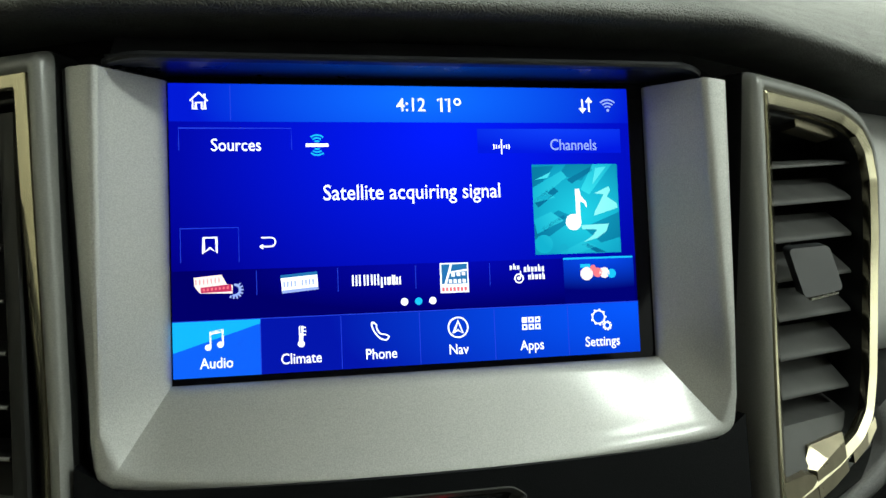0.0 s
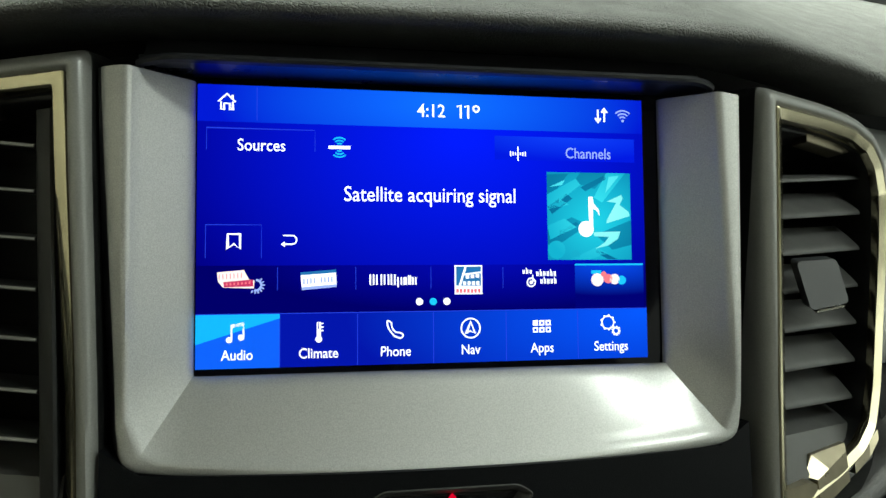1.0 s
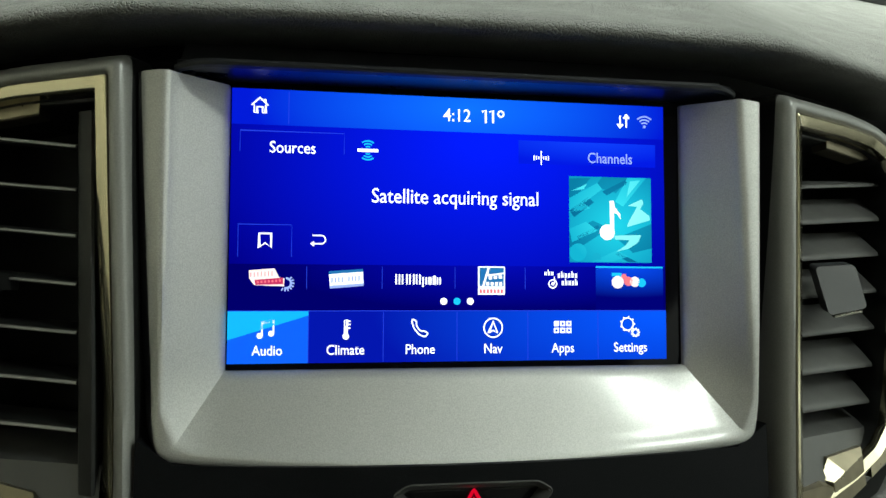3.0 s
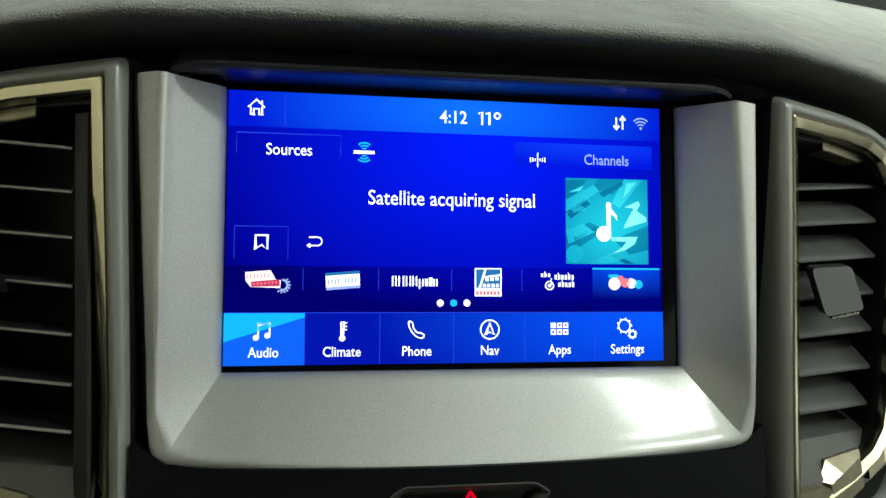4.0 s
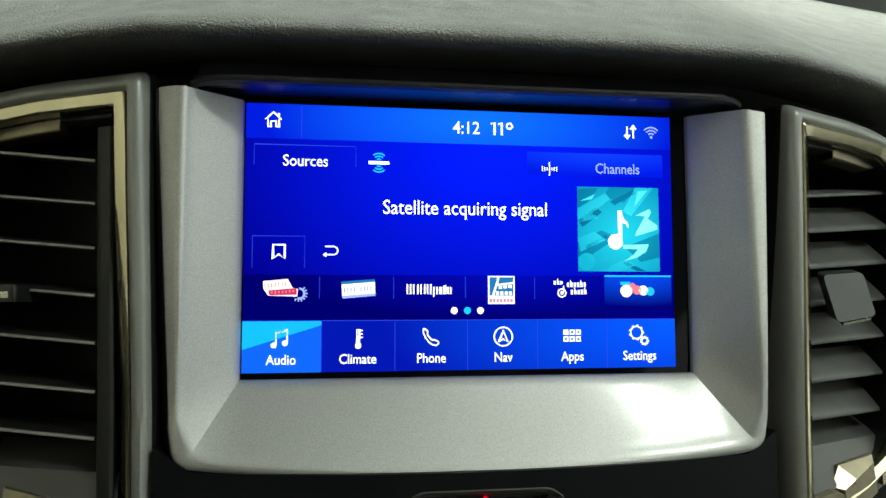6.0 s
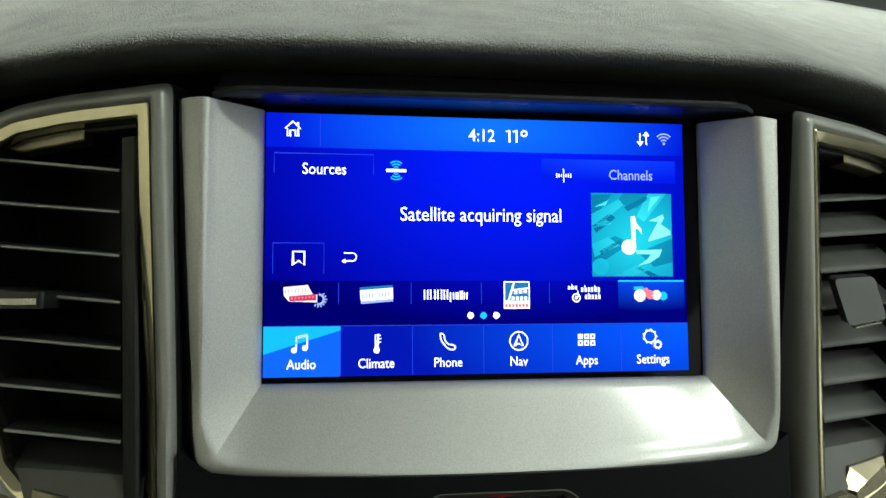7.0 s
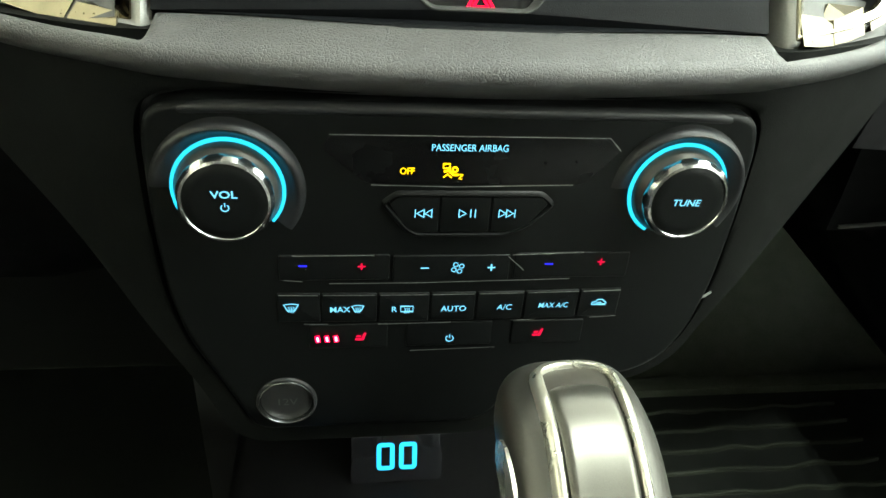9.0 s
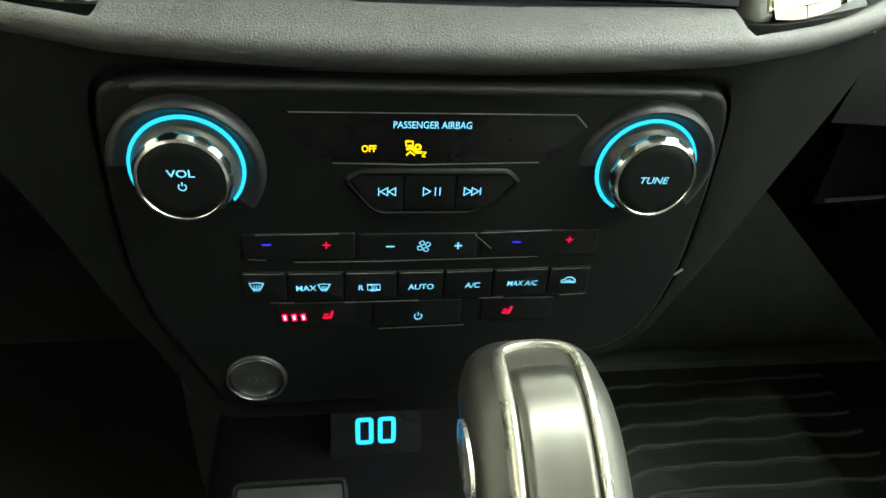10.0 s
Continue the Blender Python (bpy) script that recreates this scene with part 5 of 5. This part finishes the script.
    part("side_button", loft([side, [q + Vector((-0.0015, 0, 0)) for q in side], [q * 0.0 + Vector((cx - 0.031, -0.172, 0.7265)) for q in side]], closed=True), CHROME_SOFT, g, "bright shift button on the knob's side", 40)
    part("stem", lathe(lambda u, v, w: Vector((cx + u, -0.19 + v, w)), [(0.017, 0.555), (0.013, 0.62), (0.013, 0.71)], 20), DARK, g, "black lever stem", 60)


def footwell():
    bm = bmesh.new()
    # carpet: floor rising to the toe board
    prof = [(-1.9, 0.398), (0.20, 0.398), (0.26, 0.405), (0.34, 0.44), (0.50, 0.60), (0.56, 0.75)]
    in_world("floor", loft([[Vector((x, y, z)) for y, z in prof] for x in (-0.78, -0.3, 0.1, 0.4, 0.78)]), CARPET, "dark grey cabin carpet rising to the toe board", "floor", "structure", smooth=60)
    mat_thing = world_thing("floor_mat", "ribbed black rubber floor mat in the passenger footwell", "floor mat", (0.38, -0.1, 0.40))
    part("sheet", block(0.15, 0.66, -0.45, 0.175, 0.399, 0.405, 0.003), RUBBER, mat_thing)
    wavy = random.Random(8)
    # ribs are paler for the light on them and stop where it fades
    for i in range(14):
        y = 0.150 - 0.026 * i
        pts = [(0.165, y - 0.004), (0.21, y - 0.010), (0.24, y)] + [(0.24 + 0.024 * k, y + 0.0004 * k + wavy.uniform(-0.0022, 0.0022)) for k in range(1, 11)]
        part("rib", loft([[Vector((q.x, q.y + d, 0.405 + h)) for q in spline([Vector(p) for p in pts], 4)] for d, h in ((-0.0030, -0.001), (-0.0018, 0.0030), (0.0, 0.0036), (0.0018, 0.0030), (0.0030, -0.001))]), RIB, mat_thing)
    # the rim takes the lighter carpet tone to look lit
    lip = [(0.15, 0.165), (0.2, 0.172), (0.23, 0.185), (0.27, 0.186), (0.64, 0.184)]
    part("raised_edge", loft([[Vector((q.x, q.y + d, 0.402 + h)) for q in spline([Vector(p) for p in lip], 4)] for d, h in ((-0.014, -0.002), (-0.010, 0.010), (0.0, 0.013), (0.010, 0.010), (0.013, -0.002))]), CARPET, mat_thing, "raised rim of the mat, paler for the light on it")


def driver_floor_shade():
    # an assumed mat, laid here to darken the floor below the pedals
    d = world_thing("floor_mat", "assumed black rubber mat added to darken the driver's floor", "floor mat", (-0.42, -0.1, 0.40))
    part("sheet", block(-0.70, -0.14, -0.40, 0.25, 0.399, 0.404, 0.003), RUBBER, d)
    part("toe_flap", loft([[Vector((x, y, z)) for x in (-0.70, -0.14)] for y, z in ((0.25, 0.4045), (0.30, 0.425), (0.36, 0.464), (0.46, 0.566))]), RUBBER, d)


def lower_dash():
    # driver's side: plain knee panel
    prof = [(0.05, 0.835), (-0.02, 0.825), (-0.012, 0.79), (-0.002, 0.76), (0.012, 0.70), (0.05, 0.64), (0.12, 0.60), (0.30, 0.60)]
    rings = [[Vector((-0.150 - 0.62 * i / 13, y + 0.03 + 0.03 * max(0.0, 1 - i / 2.0), z)) for y, z in prof] for i in range(14)]
    in_world("lower_dashboard", loft(rings), MATT_BLACK, "black lower dashboard on the driver's side", "dashboard", "structure", smooth=60)
    # passenger's side: set back beside the stack; glove box bulge shaped to shade mat
    back = [(0.15, 0.86), (0.12, 0.835), (0.108, 0.79), (0.104, 0.74), (0.103, 0.69), (0.104, 0.66), (0.13, 0.645), (0.30, 0.64)]
    bulge = [(0.08, 0.86), (-0.02, 0.845), (-0.07, 0.80), (-0.10, 0.74), (-0.12, 0.66), (-0.12, 0.56), (-0.06, 0.52), (0.30, 0.56)]
    rings = []
    for x, k in ((0.150, -0.35), (0.22, -0.35), (0.318, -0.35), (0.336, 0.0), (0.396, 0.0), (0.402, 0.06), (0.408, 0.4), (0.416, 0.8), (0.43, 0.95), (0.48, 1.0), (0.77, 1.0)):
        rings.append([Vector((x, a[0] + (b[0] - a[0]) * k, a[1] + (b[1] - a[1]) * k)) for a, b in zip(back, bulge)])
    in_world("lower_dashboard", loft(rings), MATT_BLACK, "black glove box front, its bulge shaped to shade the mat", "dashboard", "structure", smooth=60)
    in_world("glovebox_edge", loft([[Vector((x, 0.1015 + d, 0.664 + 0.076 * (x - 0.344) + h)) for x in (0.344, 0.36, 0.38, 0.405)] for d, h in ((0.004, -0.0012), (-0.001, -0.0008), (-0.001, 0.0008), (0.004, 0.0012))]), EDGE, "thin grey edge line along the glove box lid", "dash trim", "structure")
    tunnel = loft([[Vector((s * x, y, z)) for y, z in ((0.06, 0.40), (0.06, 0.80))] for s, x in ((1, 0.11), (-1, 0.16))])
    in_world("stack_back", tunnel, DARK, "black wall behind the console tray", "dashboard", "structure")


def pedal():
    p = world_thing("brake_pedal", "black rubber brake pedal on a grey metal arm", "pedal", (-0.33, 0.09, 0.42))
    face = lambda u, v, w: Vector((-0.352 + u, 0.085 - 0.8 * w + 0.55 * v, 0.528 + 0.8 * v + 0.55 * w))
    part("plate", plate(face, rounded([(-0.038, -0.026), (0.036, -0.026), (0.036, 0.026), (-0.038, 0.026)], 0.008, 4), -0.006, 0.0, 0.002), VANE, p, "worn grey metal plate")
    for i in range(5):
        v = -0.018 + 0.009 * i
        part("tread", box(face, -0.030, 0.026, v - 0.0028, v + 0.0028, 0.0, 0.003, 0.001), RUBBER, p, "black rubber tread bar")
    part("arm", box(face, -0.010, 0.008, 0.0, 0.20, -0.016, -0.004, 0.002), DARK, p, "black steel arm")


def unseen_seat(x):
    # never in view: added to keep light from behind off the lower dash
    s = world_thing("unseen_seat", "unseen dark grey front seat, added to block light from behind", "seat", (x, -0.62, 0.40), "front seats")
    part("cushion", block(x - 0.24, x + 0.24, -0.86, -0.42, 0.44, 0.60, 0.03), DOORCARD, s)
    rows = []
    for k in range(9):
        z, y = 0.58 + 0.07 * k, -0.80 - 0.022 * k
        half = 0.235 - 0.004 * max(0, k - 4) ** 2
        rows.append([Vector((x + q.x, y + q.y, z)) for q in rounded([(-half, -0.06), (half, -0.06), (half, 0.06), (-half, 0.06)], 0.05, 4)])
    part("backrest", loft(rows, closed=True, caps=True), DOORCARD, s)
    rows = [[Vector((x + q.x, -1.0 + q.y, z)) for q in rounded([(-h, -0.045), (h, -0.045), (h, 0.045), (-h, 0.045)], 0.03, 4)] for z, h in ((1.17, 0.10), (1.20, 0.13), (1.30, 0.13), (1.34, 0.09))]
    part("headrest", loft(rows, closed=True, caps=True), DOORCARD, s)
    part("base", block(x - 0.20, x + 0.20, -0.84, -0.50, 0.398, 0.45, 0.01), MATT_BLACK, s)


def cabin():
    # plain closing shell, unseen: roof lining pale for trim reflections, sides, rear, windscreen
    # the roof reaches far forward to keep overhead light off the screen surround
    roof = loft([[Vector((x, y, z - 0.10 * (x / 0.75) ** 4)) for x in (-0.75, -0.55, -0.3, 0, 0.3, 0.55, 0.75)] for y, z in ((-1.9, 1.60), (-0.9, 1.66), (-0.2, 1.66), (0.02, 1.62), (0.25, 1.50))])
    in_world("ceiling", roof, LINING, "unseen pale grey roof lining, extended forward to block overhead light", "ceiling", "structure", 60)
    for side, n in ((-1, "wall_driver"), (1, "wall_passenger")):
        # driver's sill is higher, to keep bright reflections off the gold trim
        low = loft([[Vector((side * x, y, z)) for y in (-1.9, -0.6, 0.6)] for x, z in ((0.76, 0.38), (0.78, 0.88 if side > 0 else 0.93))])
        in_world(n, low, DOORCARD, "dark grey door lining", "wall", "structure", 60)
        pane = loft([[Vector((side * x, y, z)) for y in (-1.9, -0.6, 0.9)] for x, z in ((0.78, 0.88 if side > 0 else 0.93), (0.745, 1.58))])
        in_world("window_driver" if side < 0 else "window_passenger", pane, NIGHT, "side window onto the assumed glow outside", "window", "structure", 60).visible_shadow = False
    # an unseen reflector, added to brighten the driver's vent trim
    in_world("reflector_wall", loft([[Vector((-1.25, y, z)) for y in (-2.6, 1.6)] for z in (-0.3, 3.2)]), REFLECTOR, "unseen dull tan wall added beside the driver's door for trim reflections", "wall", "structure")
    in_world("wall_rear", loft([[Vector((x, -1.9, z)) for x in (-0.8, 0.8)] for z in (0.38, 1.62)]), DOORCARD, "dark rear of the cabin", "wall", "structure")
    in_world("windscreen", loft([[Vector((x, y, z)) for x in (-0.8, 0, 0.8)] for y, z in ((0.95, 1.02), (0.24, 1.505))]), NIGHT, "windscreen onto the assumed glow outside", "window", "structure").visible_shadow = False
    in_world("firewall", loft([[Vector((x, 0.56, z)) for x in (-0.8, 0.8)] for z in (0.38, 1.15)]), DARK, "black bulkhead", "wall", "structure")


dash_top()
backing()
visor()
bezel()
fascia()
lower_pad()
touchscreen()
vent(1)
vent(-1)
outer_trim()
stack_body()
control_panel()
socket()
console()
gear_lever()
footwell()
driver_floor_shade()
lower_dash()
pedal()
unseen_seat(-0.40)
unseen_seat(0.40)
cabin()
